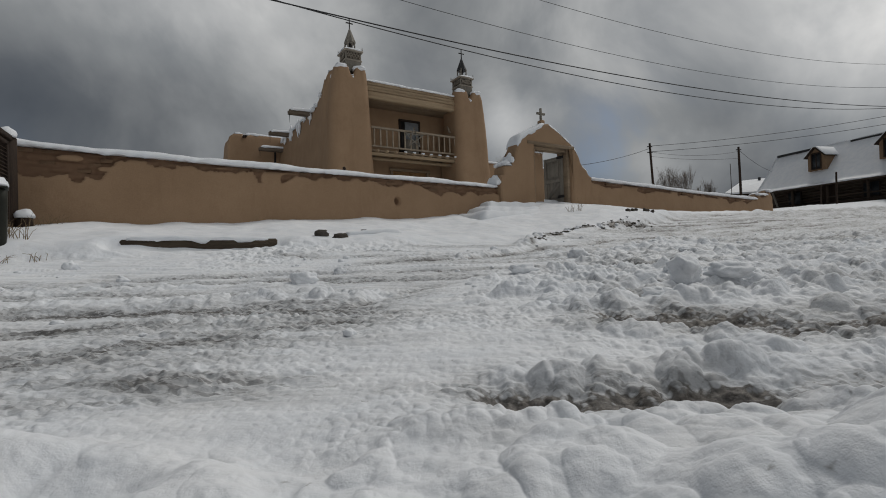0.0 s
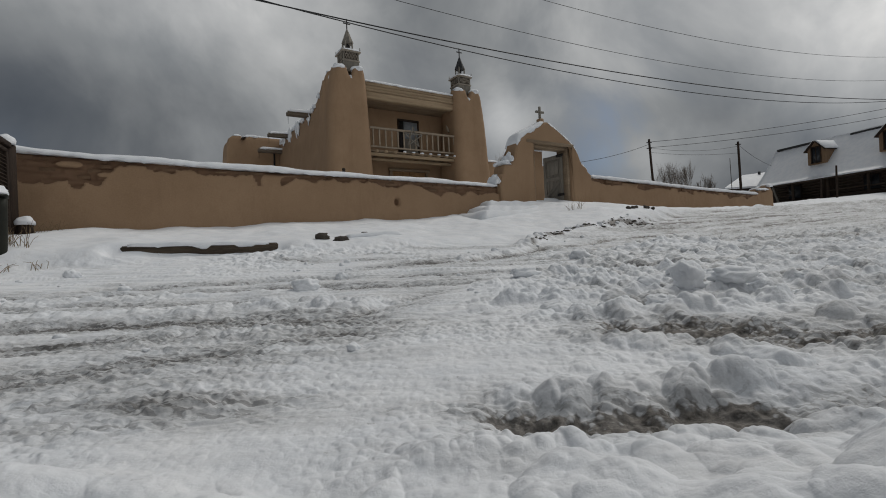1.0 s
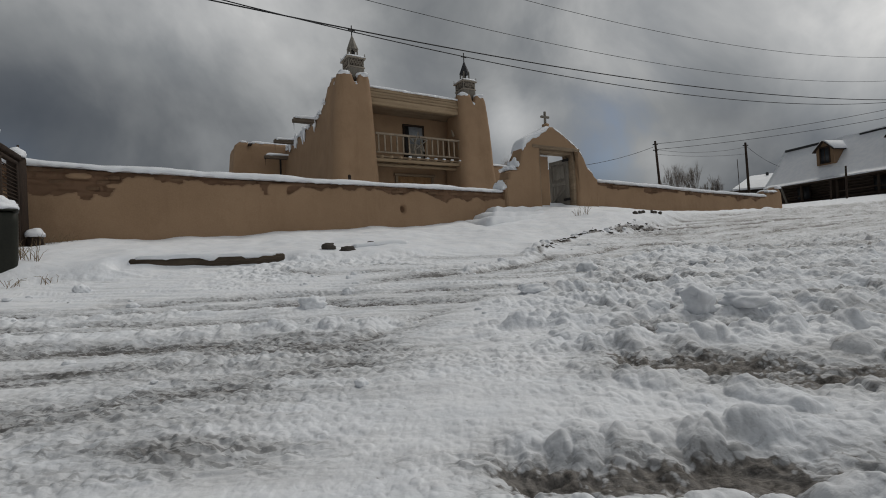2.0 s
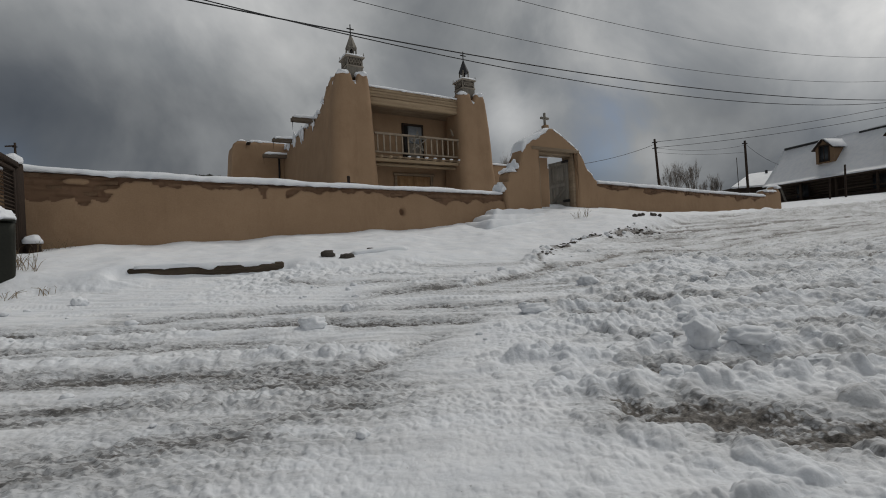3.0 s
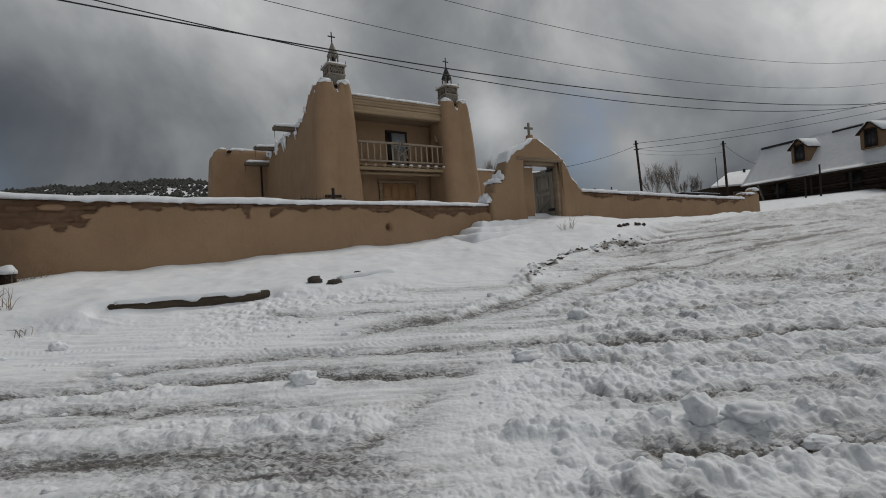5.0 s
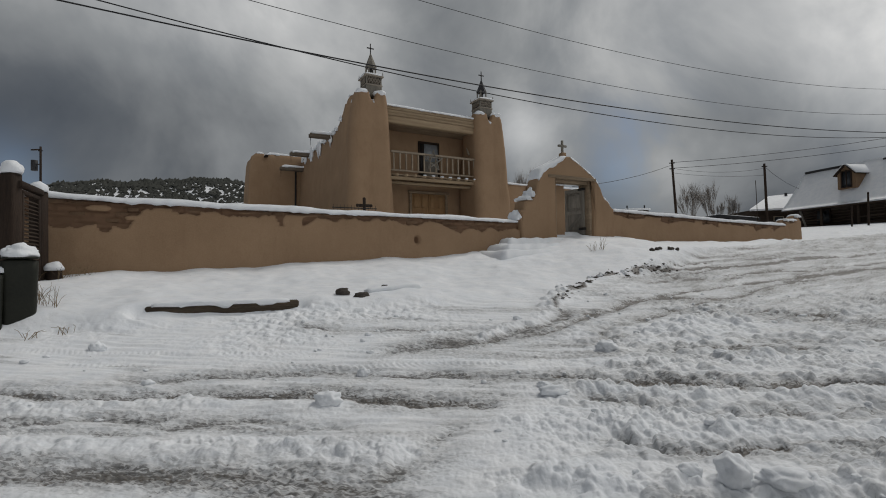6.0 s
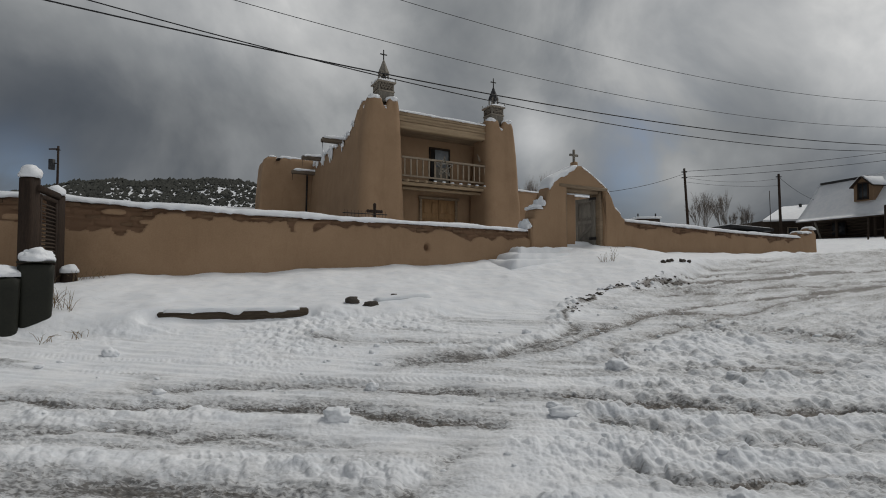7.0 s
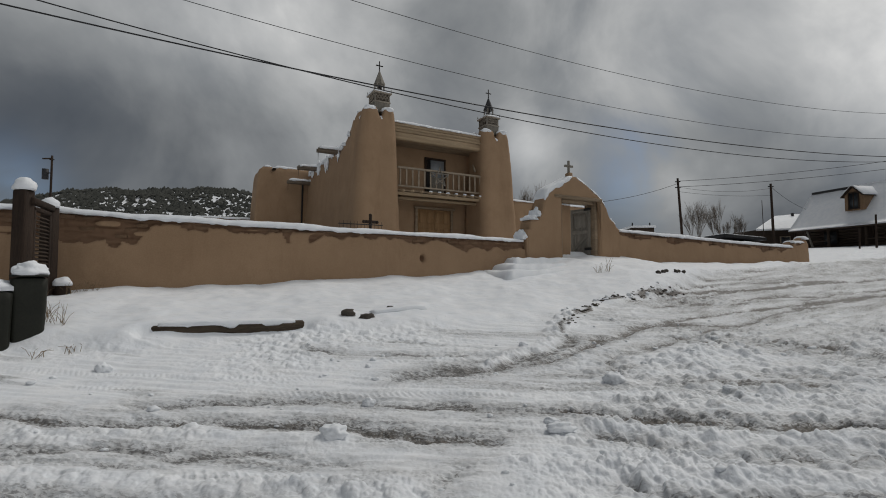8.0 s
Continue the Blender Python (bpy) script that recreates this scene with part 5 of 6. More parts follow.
for x in (0.25, 19.75):
    part("gable_wall", (np.array([(x - 0.12, 0.55, EAVE - 0.1), (x - 0.12, 6.0, EAVE - 0.1), (x - 0.12, WID, RIDGE - 0.2), (x + 0.12, 0.55, EAVE - 0.1), (x + 0.12, 6.0, EAVE - 0.1), (x + 0.12, WID, RIDGE - 0.2)]), [(0, 1, 2), (5, 4, 3), (0, 3, 4, 1), (1, 4, 5, 2), (2, 5, 3, 0)]), LOG_WOOD, log_house, shade=False)


def dormer(x):
    """A gabled dormer with a snowy roof, standing on the slope."""
    y0, z0, w, h, pk = 1.05, 6.35, 0.70, 1.22, 0.70
    front = part("dormer_front", (np.array([(x - w, y0, z0), (x + w, y0, z0), (x + w, y0, z0 + h), (x, y0, z0 + h + pk), (x - w, y0, z0 + h), (x - w, WID, z0), (x + w, WID, z0), (x + w, WID, z0 + h), (x, WID, z0 + h + pk), (x - w, WID, z0 + h)]),
                                  [(0, 1, 2, 3, 4), (9, 8, 7, 6, 5), (1, 6, 7, 2), (5, 0, 4, 9), (2, 7, 8, 3), (3, 8, 9, 4), (0, 5, 6, 1)]), PALE_PLASTER, log_house, "ochre dormer", shade=False)
    part("window_frame", join(box(x - 0.42, x - 0.33, y0 - 0.06, y0 + 0.02, z0 + 0.15, z0 + 1.4, 0.01), box(x + 0.33, x + 0.42, y0 - 0.06, y0 + 0.02, z0 + 0.15, z0 + 1.4, 0.01), box(x - 0.42, x + 0.42, y0 - 0.062, y0 + 0.02, z0 + 1.38, z0 + 1.48, 0.01), box(x - 0.42, x + 0.42, y0 - 0.09, y0 + 0.02, z0 + 0.08, z0 + 0.16, 0.01), box(x - 0.03, x + 0.03, y0 - 0.055, y0 + 0.02, z0 + 0.15, z0 + 1.4, 0.005)), DARK_WOOD, front)
    part("pane", box(x - 0.33, x + 0.33, y0 - 0.02, y0 - 0.008, z0 + 0.16, z0 + 1.38, 0.0), GLASS_DARK, front)
    for sgn in (-1, 1):
        a = Matrix.Translation((x, 0, z0 + h + pk)) @ Matrix.Rotation(radians(sgn * math.degrees(math.atan2(pk, w))), 4, "Y")
        lo, hi = (0.0, 1.18) if sgn > 0 else (-1.18, 0.0)
        part("dormer_roof", turned(box(lo, hi, y0 - 0.28, WID + 0.3, 0.0, 0.05, 0.01), a), DARK_WOOD, front)
        part("roof_snow", turned(box(lo + 0.03, hi - 0.03, y0 - 0.2, WID + 0.3, 0.053, 0.17, 0.04, 0.02), a), SNOW, front)


DORMERS = (5.0, 10.25, 16.0)
for x in DORMERS:
    dormer(x)
part("porch_floor", box(0.2, 19.8, 0.3, 1.8, 2.9, 3.15, 0.02), OLD_WOOD, log_house)
for x in (0.4, 3.3, 6.2, 9.1, 12.0, 14.9, 17.8, 19.6):
    part("porch_post", rod((x, 0.5, 2.9), (x, 0.5, 5.12), 0.10, 0.09, 8, 3, 0.1), LOG_WOOD, log_house)
part("porch_beam", rod((0.1, 0.5, 5.07), (19.9, 0.5, 5.07), 0.09, 0.09, 8), LOG_WOOD, log_house)
for a, b in ((0.4, 3.3), (6.2, 9.1), (9.1, 12.0), (14.9, 17.8)):
    for z in (3.45, 3.95):
        part("porch_rail", rod((a, 0.5, z), (b, 0.5, z + 0.05), 0.06, 0.05, 6), LOG_WOOD, log_house)
part("brace", rod((2.2, 0.4, 2.9), (1.5, 0.4, 5.1), 0.09, 0.08, 7), GREY_WOOD, log_house)
for x in (2.0, 8.0, 13.4):
    fr = part("window_frame", box(x, x + 1.2, 1.58, 1.66, 3.7, 4.9, 0.02), DARK_WOOD, log_house)
    for k in (0, 1):
        part("pane", box(x + 0.08 + k * 0.54, x + 0.58 + k * 0.54, 1.56, 1.579, 3.78, 4.82, 0.0), GLASS_DARK, fr)
dr = part("door", box(5.0, 6.0, 1.58, 1.66, 3.15, 5.15, 0.01), DARK_WOOD, log_house)
part("door_handle", box(5.85, 5.9, 1.53, 1.58, 4.1, 4.2, 0.005), IRON, dr)

# lean posts standing before the porch
for k, (x, y, h, r) in enumerate(((27.5, 33.6, 1.45, 0.05), (28.3, 33.2, 2.3, 0.065))):
    z = ground_at(x, y)
    single("fence_post", rod((x, y, z - 0.3), (x + 0.05, y, z + h), r, r * 0.9, 8, 3, 0.08), (x, y, z), DARK_WOOD, "lone dark wooden post standing in snow", "post", "posts by the porch", WORLD_FRAME)

# lower house and shed beyond it
cottage = thing("cottage", (31.0, 47.0, 3.0), "low brown cottage with a snow-covered roof", "house", frame_m=WORLD_FRAME)
part("wall", box(29.3, 36.0, 47.0, 52.0, 2.2, 5.6, 0.03), LOG_WOOD, cottage)
part("roof", join((np.array([(28.4, 46.4, 5.40), (36.4, 46.4, 5.55), (36.4, 50.0, 7.40), (32.6, 50.0, 7.10), (28.4, 46.4, 5.57), (36.4, 46.4, 5.72), (36.4, 50.0, 7.57), (32.6, 50.0, 7.27)]), [(3, 2, 1, 0), (4, 5, 6, 7), (0, 1, 5, 4), (1, 2, 6, 5), (2, 3, 7, 6), (3, 0, 4, 7)])), SNOW, cottage, "smooth snowy roof", shade=False)
part("chimney", box(33.95, 34.15, 49.4, 49.6, 6.8, 7.5, 0.02), TIN, cottage)
win = part("window_frame", box(31.0, 32.0, 46.9, 46.99, 3.9, 4.9, 0.02), WHITE_PAINT, cottage)
part("pane", box(31.1, 31.9, 46.88, 46.899, 4.0, 4.8, 0.0), GLASS_DARK, win)
shed = thing("shed", (24.5, 42.0, 2.8), "long low dark shed with snow on its roof", "shed", frame_m=WORLD_FRAME)
part("wall", box(23.0, 26.2, 42.2, 45.0, 2.2, 4.1, 0.02), DARK_WOOD, shed)
SHED_ROOF = Matrix.Translation((24.6, 42.0, 4.33)) @ Matrix.Rotation(radians(6.0), 4, "Y")
part("roof", turned(box(-1.8, 1.8, -0.3, 3.2, 0, 0.24, 0.02), SHED_ROOF), TIN, shed)
part("roof_snow", turned(box(-1.8, 1.8, -0.1, 3.2, 0.243, 0.31, 0.03, 0.02), SHED_ROOF), SNOW, shed)
hut = thing("far_house", (22.7, 60.0, 3.0), "distant flat-roofed house with two chimney pipes and snow", "house", frame_m=WORLD_FRAME)
part("wall", box(21.4, 24.2, 60.0, 63.0, 2.6, 7.05, 0.03), LOG_WOOD, hut)
part("roof_snow", box(21.2, 24.4, 59.8, 63.2, 7.053, 7.3, 0.08), SNOW, hut)
for x in (21.7, 23.9):
    part("chimney", rod((x, 60.6, 7.2), (x, 60.6, 7.75), 0.09, 0.09, 8), TIN, hut)

# ---------------------------------------------------------------- poles and lines
def utility_pole(x, y, top, lean, arm, box_on=False):
    z = ground_at(x, y)
    p = thing("utility_pole", (x, y, z), "tall dark wooden utility pole", "utility pole", "utility poles", WORLD_FRAME)
    part("pole", rod((x, y, z - 0.4), (x + lean, y, top), 0.12, 0.09, 10, 6, 0.03), DARK_WOOD, p)
    for dz in arm:
        part("insulator", rod((x + lean - 0.22, y, top - dz), (x + lean + 0.22, y, top - dz), 0.05, 0.05, 6), TIN, p)
    if box_on:
        part("transformer", rod((x - 0.62, y, top - 2.3), (x - 0.62, y, top - 1.3), 0.27, 0.27, 12), TIN, p, "grey transformer can")
        part("bracket", box(x - 0.6, x, y - 0.04, y + 0.04, top - 1.75, top - 1.65, 0.01), TIN, p)
        part("cross_arm", box(x - 0.95, x + 0.1, y - 0.05, y + 0.05, top - 0.35, top - 0.22, 0.01), DARK_WOOD, p)
    return p


utility_pole(18.95, 41.0, 9.55, -0.35, (0.3, 0.8))
utility_pole(26.55, 41.0, 9.0, -0.10, (0.25,))
utility_pole(-39.9, 43.0, 12.8, 0.0, (0.4,), True)
single("thin_pole", rod((25.95, 41.3, 2.5), (25.85, 41.3, 7.6), 0.03, 0.025, 6, 3, 0.05), (25.95, 41.3, 2.6), DARK_WOOD, "thin dark mast beside the utility pole", "pole", "", WORLD_FRAME)


def line_over(a, b, z0, z1, z2, radius, s0=-30.0, s1=48.0):
    """A line over the road edge: d = a + b (s - 5), z = z0 + z1 (s - 5) + z2 (s - 5)^2."""
    s = np.linspace(s0, s1, 110)
    pts = np.stack([s, a + b * (s - 5), z0 + z1 * (s - 5) + z2 * (s - 5) ** 2], 1)
    return single("power_line", tube(pts, radius, 6), tuple(pts[0]), WIRE, "thin black overhead power line sagging above the road", "power line", "overhead lines")


line_over(-1.787, -0.1112, 5.513, -0.0383, 0.0029, 0.014)
line_over(-2.013, -0.1069, 5.341, -0.0740, 0.0045, 0.011)
line_over(-1.887, -0.1054, 6.193, -0.0669, 0.0044, 0.0065)
line_over(-1.951, -0.0997, 7.175, -0.0683, 0.0046, 0.0065)


def hang(p, q, sag, radius, name="service_wire", label="thin black wire hung from a pole"):
    t = np.linspace(0, 1, 24)[:, None]
    pts = np.array(p) * (1 - t) + np.array(q) * t
    pts[:, 2] -= sag * 4 * t[:, 0] * (1 - t[:, 0])
    return single(name, tube(pts, radius, 5), tuple(pts[0]), WIRE, label, "wire", "wires", WORLD_FRAME)


hang((18.6, 41.0, 9.3), (58.0, 41.0, 15.0), 1.0, 0.02)
hang((18.6, 41.0, 8.8), (58.0, 40.0, 14.0), 1.0, 0.02)
hang((18.6, 41.0, 9.1), (8.0, 33.0, 6.2), 0.3, 0.018)
hang((18.6, 41.0, 8.8), (26.45, 41.0, 8.6), 0.35, 0.012)
hang((18.6, 41.0, 8.4), (26.45, 41.0, 8.0), 0.2, 0.012)
hang((26.45, 41.0, 8.75), (30.0, 42.0, 6.9), 0.2, 0.014)


# ---------------------------------------------------------------- bare trees
def bare_tree(x, y, height, seed, spread=0.5, lean=0.0, stems=1, z=None):
    rnd = random.Random(seed)
    z = ground_at(x, y) if z is None else z
    tree = thing("bare_tree", (x, y, z), "leafless grey-brown tree behind the wall", "tree", "bare trees", WORLD_FRAME)
    limbs, twigs = [], []

    def grow(p, way, length, r, depth):
        q = p + way * length
        (limbs if depth < 2 else twigs).append(rod(p, q, r, r * 0.7, 6 if depth < 2 else 3, 1))
        if depth >= 5:
            return
        turn = spread if depth < 2 else spread * 0.75
        for _ in range(4 if depth in (1, 3) else 3):
            w = (way + Vector((rnd.uniform(-1, 1), rnd.uniform(-1, 1), rnd.uniform(-0.1, 0.5))) * turn).normalized()
            start = q if rnd.random() < 0.4 else p + way * length * rnd.uniform(0.35, 1)
            grow(start, w, length * rnd.uniform(0.62, 0.92), max(r * 0.55, 0.0055), depth + 1)
    for k in range(stems):
        way = Vector((lean + (rnd.uniform(-0.35, 0.35) if stems > 1 else 0), rnd.uniform(-0.1, 0.1), 1)).normalized()
        grow(Vector((x + (k - stems / 2) * 0.2, y, z - 0.2)), way, height * 0.24, height * 0.0075, 0)
    part("trunk", join(*limbs), BARK, tree)
    part("crown", join(*twigs), BARK, tree)


for x, y, height, seed, spread, stems in ((22.6, 46.0, 6.2, 3, 0.36, 3), (26.0, 48.0, 5.6, 31, 0.20, 2), (27.0, 48.6, 4.2, 8, 0.24, 2), (28.4, 49.0, 4.4, 12, 0.26, 2), (6.4, 45.0, 9.3, 5, 0.22, 3), (5.5, 44.5, 8.4, 6, 0.22, 2), (7.3, 46.0, 8.6, 9, 0.22, 2)):
    bare_tree(x, y, height, seed, spread, 0.0, stems)


# ---------------------------------------------------------------- bank of the road: tie, stones, clods
TIE = Matrix.Translation((1.93, -3.50, 0)) @ Matrix.Rotation(radians(-6.7), 4, "Z")
single("railroad_tie", turned(box(-1.04, 1.06, -0.09, 0.11, 0.36, 0.625, 0.025, 0.012), TIE), (1.93, -3.50, 0.38), TIE_WOOD, "old dark railroad tie half buried in the snow bank", "timber")
single("tie_snow", turned(snow_strip([(-0.96, 0.075, 0.615), (-0.4, 0.055, 0.628), (0.4, 0.05, 0.622), (0.92, 0.06, 0.61)], 0.155, 0.06, seed=44, droop=0.075), TIE), (1.93, -3.40, 0.60), SNOW, "soft snow lying along the old tie", "snow")
# splintered end in darker wood, also standing in for the shadowed hollow here
single("tie_end", turned(box(-1.12, -1.045, -0.07, 0.05, 0.46, 0.60, 0.02, 0.03), TIE), (0.75, -3.40, 0.46), DARK_WOOD, "splintered end of a buried timber, darkened as a shadowed hollow", "timber")
for s, d, z, size, seed in ((3.72, -3.60, 0.70, (0.13, 0.09, 0.075), 1.0), (3.99, -3.78, 0.63, (0.14, 0.08, 0.06), 2.2), (4.55, -3.45, 0.76, (0.07, 0.04, 0.025), 5.5)):
    single("stone", lump((s, d, z), size, seed, 0.3, 3), (s, d, z - size[2]), STONE, "dark stone showing through the snow", "stone", "stones in the bank")
q = np.linspace(4.15, 5.2, 8)
single("snow_mound", snow_strip(np.stack([q, 0 * q - 3.55, [ground_sd(v, -3.55) + 0.0 for v in q]], 1), 0.12, 0.065, seed=19, droop=0.02), (4.7, -3.55, 0.7), SNOW, "long low mound of snow over a buried timber", "snow")
for k in range(6):
    s, d = 12.75 + k * 0.25 + 0.05 * (k % 2), -2.98 + 0.05 * (k % 3)
    z = ground_sd(s, d)
    single("rock", lump((s, d, z + 0.02), (0.085 - 0.012 * (k % 3), 0.06, 0.06), k * 2.1 + 4, 0.35, 2), (s, d, z), STONE, "small dark rock in a row along the road edge", "rock", "rocks along the road edge")

rub = random.Random(17)
for k in range(110):
    q = rub.choice((0, 1, 1, 2, 2, 3, 3, 3, 4, 4, 4, 4))
    t = rub.random()
    x = EDGE[q][0] * (1 - t) + EDGE[q + 1][0] * t + rub.gauss(0, 0.08)
    y = EDGE[q][1] * (1 - t) + EDGE[q + 1][1] * t + rub.gauss(0, 0.11)
    r = rub.uniform(0.010, 0.030)
    z = ground_at(x, y)
    single("frozen_mud_clod", lump((x, y, z + r * 0.2), (r * rub.uniform(1, 1.9), r, r * rub.uniform(0.5, 0.9)), k * 0.77 + 2, 0.5, 2), (x, y, z), STONE, "dark frozen mud clod along the ploughed road edge", "mud clod", "clods along the ploughed edge", WORLD_FRAME)
for k in range(16):
    q = rub.choice((0, 1, 1, 2, 2, 3, 3, 4, 4))
    t = rub.random()
    x = EDGE[q][0] * (1 - t) + EDGE[q + 1][0] * t + rub.gauss(-0.15, 0.2)
    y = EDGE[q][1] * (1 - t) + EDGE[q + 1][1] * t + rub.gauss(0.05, 0.2)
    r = rub.uniform(0.025, 0.055)
    z = ground_at(x, y)
    single("snow_clod", lump((x, y, z + r * 0.2), (r * rub.uniform(1, 1.5), r, r * rub.uniform(0.6, 0.9)), k * 1.77 + 2, 0.4, 3), (x, y, z), SNOW, "clod of ploughed snow along the road edge", "snow clod", "clods along the ploughed edge", WORLD_FRAME)
CLODS = ((-1.01, 4.53, 0.055), (0.66, 3.9, 0.075), (-1.14, 3.78, 0.07), (1.22, 2.42, 0.075), (1.42, 2.35, 0.07), (1.05, 2.5, 0.05), (1.62, 2.15, 0.05), (0.9, 2.05, 0.045),
         (-2.95, 4.3, 0.04), (2.45, 4.75, 0.05), (0.62, 4.05, 0.05), (-4.3, 5.4, 0.07), (0.75, 6.9, 0.06), (1.5, 5.2, 0.08))
rnd = random.Random(5)
spots = [(x, y, r) for x, y, r in CLODS]
while len(spots) < 95:
    x, y = rnd.uniform(-5, 6), rnd.uniform(1.3, 9)
    s, d = to_sd(x, y)
    if d < -4.6 and abs(x) < y * 0.98 + 0.3:
        spots.append((x, y, rnd.uniform(0.010, 0.026) * (0.6 + 0.12 * y)))
for k, (x, y, r) in enumerate(spots):
    z = ground_at(x, y)
    sz = (r * rnd.uniform(0.9, 1.6), r * rnd.uniform(0.8, 1.2), r * rnd.uniform(0.6, 1.0))
    v, f = lump((0, 0, 0), sz, k * 1.37, 0.25, 4 if r > 0.04 else 3)
    v = v * (1 + 0.08 * fbm(v[:, 0] / r * 3.1 + k, v[:, 1] / r * 3.1, v[:, 2] / r * 3.1 + 0.21, 3))[:, None] + np.array((x, y, z + sz[2] * 0.45))
    single("snow_clod", (v, f), (x, y, z), SNOW, "loose clod of thrown-up snow on the road", "snow clod", "clods on the road", WORLD_FRAME)


def tuft(x, y, h, n, seed, spread=0.25):
    r = random.Random(seed)
    z = ground_at(x, y)
    geos = []
    for _ in range(n):
        bx, by = x + r.uniform(-0.08, 0.08), y + r.uniform(-0.08, 0.08)
        tip = (bx + r.uniform(-spread, spread), by + r.uniform(-spread, spread), z + h * r.uniform(0.4, 1))
        mid = ((bx + tip[0]) / 2 + r.uniform(-0.03, 0.03), (by + tip[1]) / 2, (z + tip[2]) / 2 + 0.03)
        geos += [rod((bx, by, z - 0.03), mid, 0.004, 0.003, 4), rod(mid, tip, 0.003, 0.0015, 4)]
    single("dry_weed", join(*geos), (x, y, z), STRAW, "tuft of dry brown weed sticking out of snow", "weed", "dry weeds", WORLD_FRAME, kind="")


for k, (s, d, h) in enumerate(((-0.55, -0.5, 0.28), (-0.35, -0.4, 0.22), (-0.15, -0.35, 0.2), (-0.35, -2.75, 0.32), (-0.2, -2.95, 0.3), (-0.45, -2.3, 0.25), (0.05, -3.6, 0.12), (-0.3, -3.7, 0.12), (11.3, -2.2, 0.3), (11.5, -2.3, 0.42), (-0.9, -0.7, 0.3))):
    tuft(*to_xy(s, d), h, 9, k + 50, 0.16)

# ---------------------------------------------------------------- timber frame and bin beside the road
def left_stuff():
    z = 0.75
    fr = thing("timber_gate_frame", (-7.6, 7.8, z), "dark timber gate frame with a louvred shutter and snowy posts", "gate frame", frame_m=WORLD_FRAME)
    A, B = (-7.07, 7.2), (-7.62, 8.2)
    pa = part("post", join(box(A[0] - 0.19, A[0] + 0.05, A[1] - 0.10, A[1] + 0.10, z - 0.5, 2.72, 0.03, 0.015)), DARK_WOOD, fr, "thick dark brown post")
    pb = part("post", box(B[0] - 0.11, B[0] + 0.11, B[1] - 0.10, B[1] + 0.10, z - 0.3, 2.58, 0.02, 0.01), DARK_WOOD, fr, "dark brown post")
    part("snow_cap", lump((A[0] - 0.07, A[1], 2.75), (0.15, 0.15, 0.18), 3.0, 0.12, 3, 0.8), SNOW, pa)
    part("snow_cap", lump((B[0], B[1], 2.61), (0.14, 0.14, 0.16), 6.0, 0.12, 3, 0.8), SNOW, pb)
    w = Vector((B[0] - A[0], B[1] - A[1], 0))
    span = w.length
    m = Matrix.Translation((A[0] + 0.03, A[1] + 0.04, 0)) @ Matrix.Rotation(math.atan2(w.y, w.x), 4, "Z")
    sh = part("shutter_frame", turned(join(box(0.05, 0.12, -0.03, 0.03, 0.9, 2.45, 0.008), box(span - 0.28, span - 0.21, -0.03, 0.03, 0.9, 2.45, 0.008), box(0.05, span - 0.21, -0.03, 0.03, 2.40, 2.47, 0.008), box(0.05, span - 0.21, -0.03, 0.03, 0.88, 0.96, 0.008)), m), DARK_WOOD, fr, "louvred brown shutter")
    for k in range(22):
        c = 0.98 + k * 0.064
        g = turned(box(0.12, span - 0.28, -0.03, 0.03, -0.006, 0.006, 0.002), Matrix.Translation((0, 0, c)) @ Matrix.Rotation(radians(38), 4, "X"))
        part("slat", turned(g, m), LOG_WOOD, sh)
    part("cross_bar", turned(box(-0.05, span - 0.1, -0.05, 0.05, 2.50, 2.60, 0.01), m), DARK_WOOD, fr)


left_stuff()
bin_box = thing("rubbish_bin", (-5.86, 6.0, 0.42), "dark green plastic bin with a pillow of snow on its lid", "bin", frame_m=WORLD_FRAME)
BIN_AT = Matrix.Translation((-5.98, 6.16, 0)) @ Matrix.Rotation(radians(42), 4, "Z")
part("body", turned(adobe_mass((-0.165, 0.165, -0.165, 0.165), (-0.19, 0.19, -0.20, 0.20), 0.2, 1.30, 0.07, 0.1, 8, 0.006), BIN_AT), BIN, bin_box)
part("lid", turned(box(-0.20, 0.20, -0.21, 0.21, 1.335, 1.36, 0.012), BIN_AT), BIN, bin_box)
part("snow_cap", turned(lump((0.0, 0.0, 1.40), (0.19, 0.20, 0.15), 8.8, 0.28, 4, 0.7), BIN_AT), SNOW, bin_box, "pillow of snow")
bin_two = thing("rubbish_bin", (-6.16, 5.66, 0.42), "dark green plastic bin under snow beside another", "bin", frame_m=WORLD_FRAME)
BIN_TWO = Matrix.Translation((-6.24, 5.87, 0)) @ Matrix.Rotation(radians(42), 4, "Z")
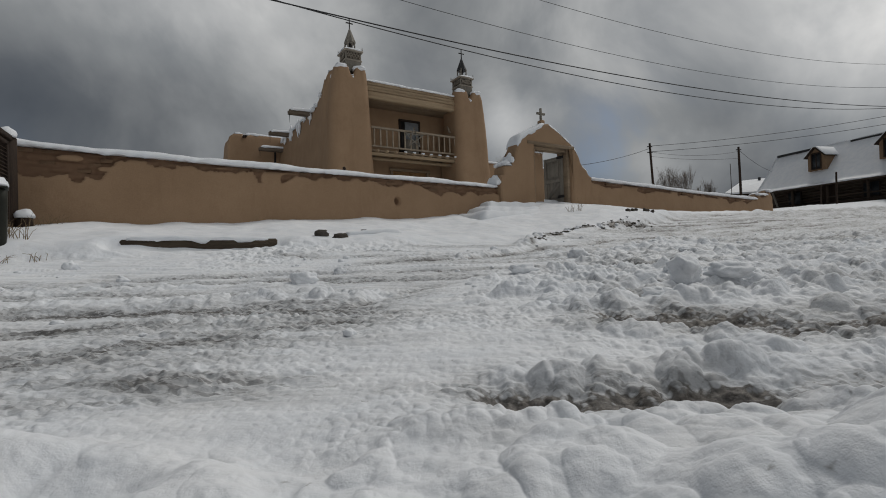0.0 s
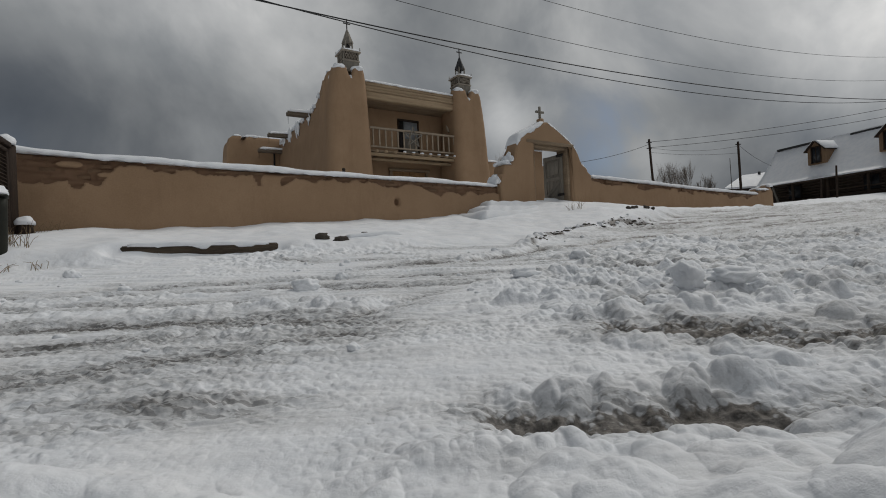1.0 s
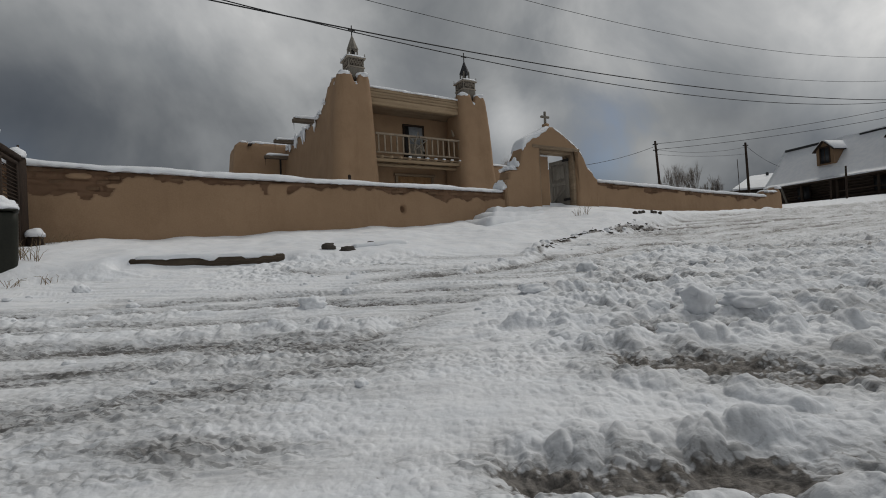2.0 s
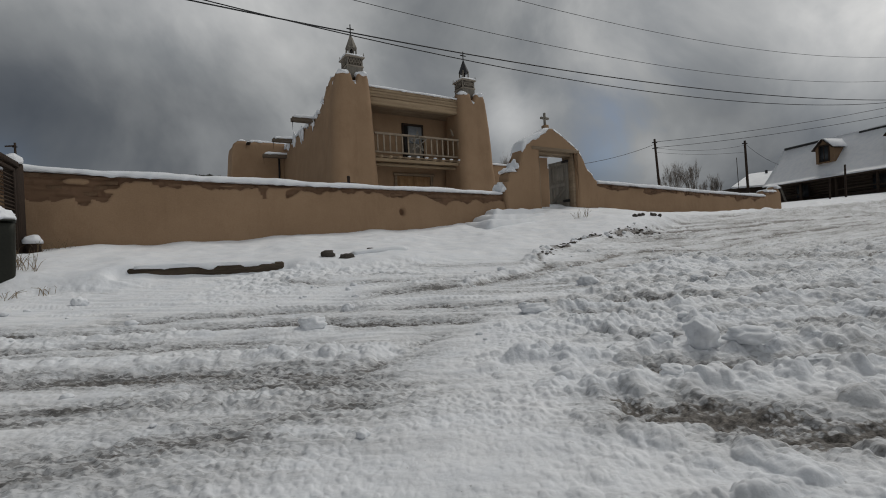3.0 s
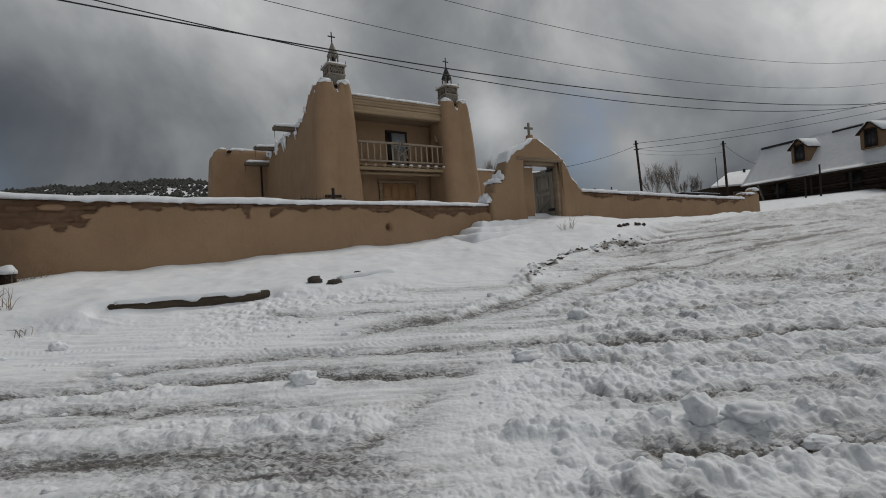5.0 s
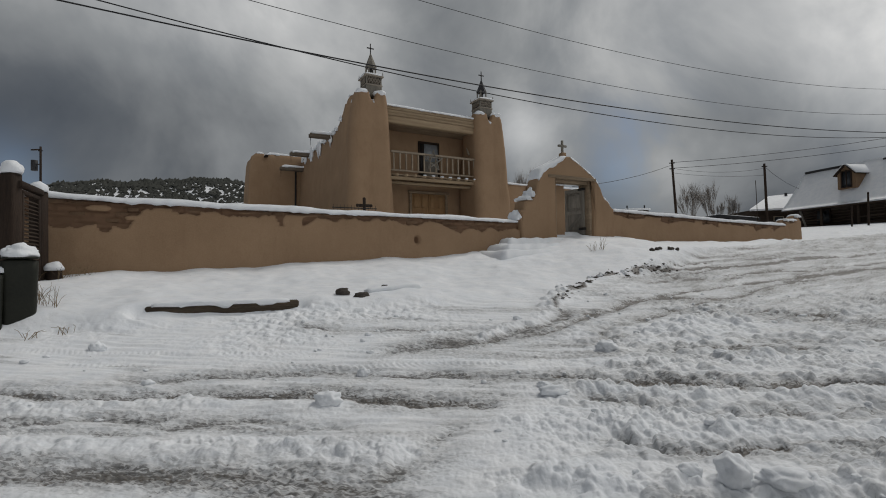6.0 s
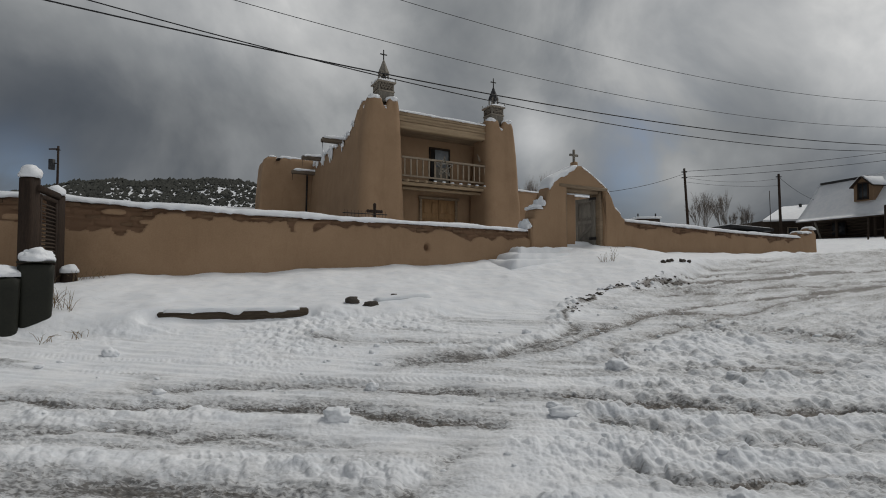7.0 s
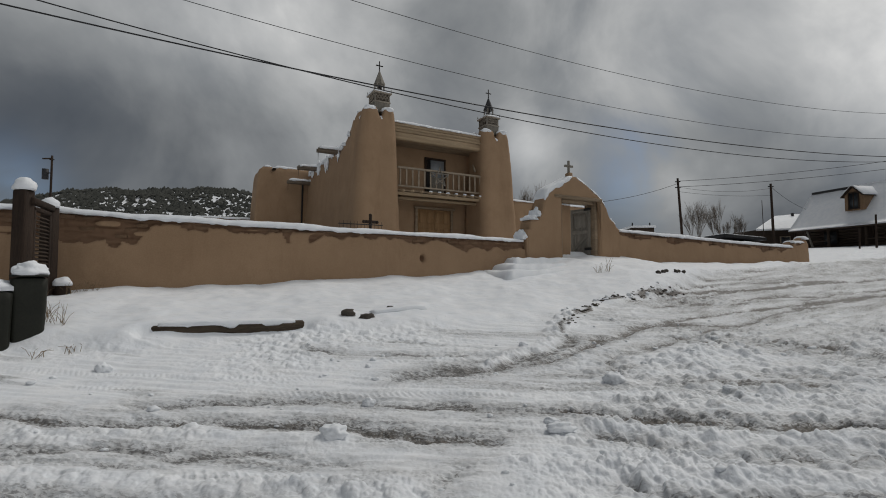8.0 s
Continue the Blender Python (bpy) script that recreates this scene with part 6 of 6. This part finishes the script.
part("body", turned(adobe_mass((-0.22, 0.22, -0.22, 0.22), (-0.24, 0.24, -0.25, 0.25), 0.2, 1.12, 0.07, 0.1, 8, 0.006), BIN_TWO), BIN, bin_two)
part("snow_cap", turned(lump((0.0, 0.0, 1.19), (0.28, 0.29, 0.12), 2.8, 0.12, 4, 0.7), BIN_TWO), SNOW, bin_two)
stump = thing("stump", (-7.42, 8.3, 1.0), "dark stump with a round cap of snow by the wall", "stump", frame_m=WORLD_FRAME)
part("body", rod((-7.42, 8.3, 0.8), (-7.42, 8.3, 1.17), 0.14, 0.12, 12, 3, 0.1), DARK_WOOD, stump)
part("snow_cap", lump((-7.43, 8.3, 1.18), (0.15, 0.14, 0.13), 4.4, 0.2, 3, 0.8), SNOW, stump)


# ---------------------------------------------------------------- junipers on the hill
def hill_woods():
    r = np.random.RandomState(7)
    az = np.radians(r.uniform(-56, 12, 34000))
    ra = np.sqrt(r.uniform(115.0 ** 2, 330.0 ** 2, 34000))
    x, y = ra * np.sin(az), ra * np.cos(az)
    dens = fbm(x * 0.02, y * 0.02, 0.0, 3)
    keep = dens > -1.2
    x, y = x[keep], y[keep]
    z = full_ground(x, y)[0]
    bv = np.array([(1, 0, 0), (0, 1, 0), (-1, 0, 0), (0, -1, 0), (0.1, 0.1, 1), (0, 0, -1)], float)
    bf = np.array([(0, 1, 4), (1, 2, 4), (2, 3, 4), (3, 0, 4), (1, 0, 5), (2, 1, 5), (3, 2, 5), (0, 3, 5)])
    k = len(x)
    size = r.uniform(0.34, 0.98, k)
    V = bv[None] * (1 + 0.4 * r.uniform(-1, 1, (k, len(bv), 1))) * np.stack([size * r.uniform(0.8, 1.6, k), size, size * r.uniform(0.8, 1.4, k)], 1)[:, None]
    V = V + np.stack([x, y, z + size * 0.45], 1)[:, None]
    F = bf[None] + (np.arange(k) * len(bv))[:, None, None]
    me = make_mesh("hill_woods", V.reshape(-1, 3), F.reshape(-1, 3), JUNIPER, False)
    tagged(new("hill_woods", me), "dark juniper scrub covering a snowy hillside", "woods", kind="stuff")


hill_woods()
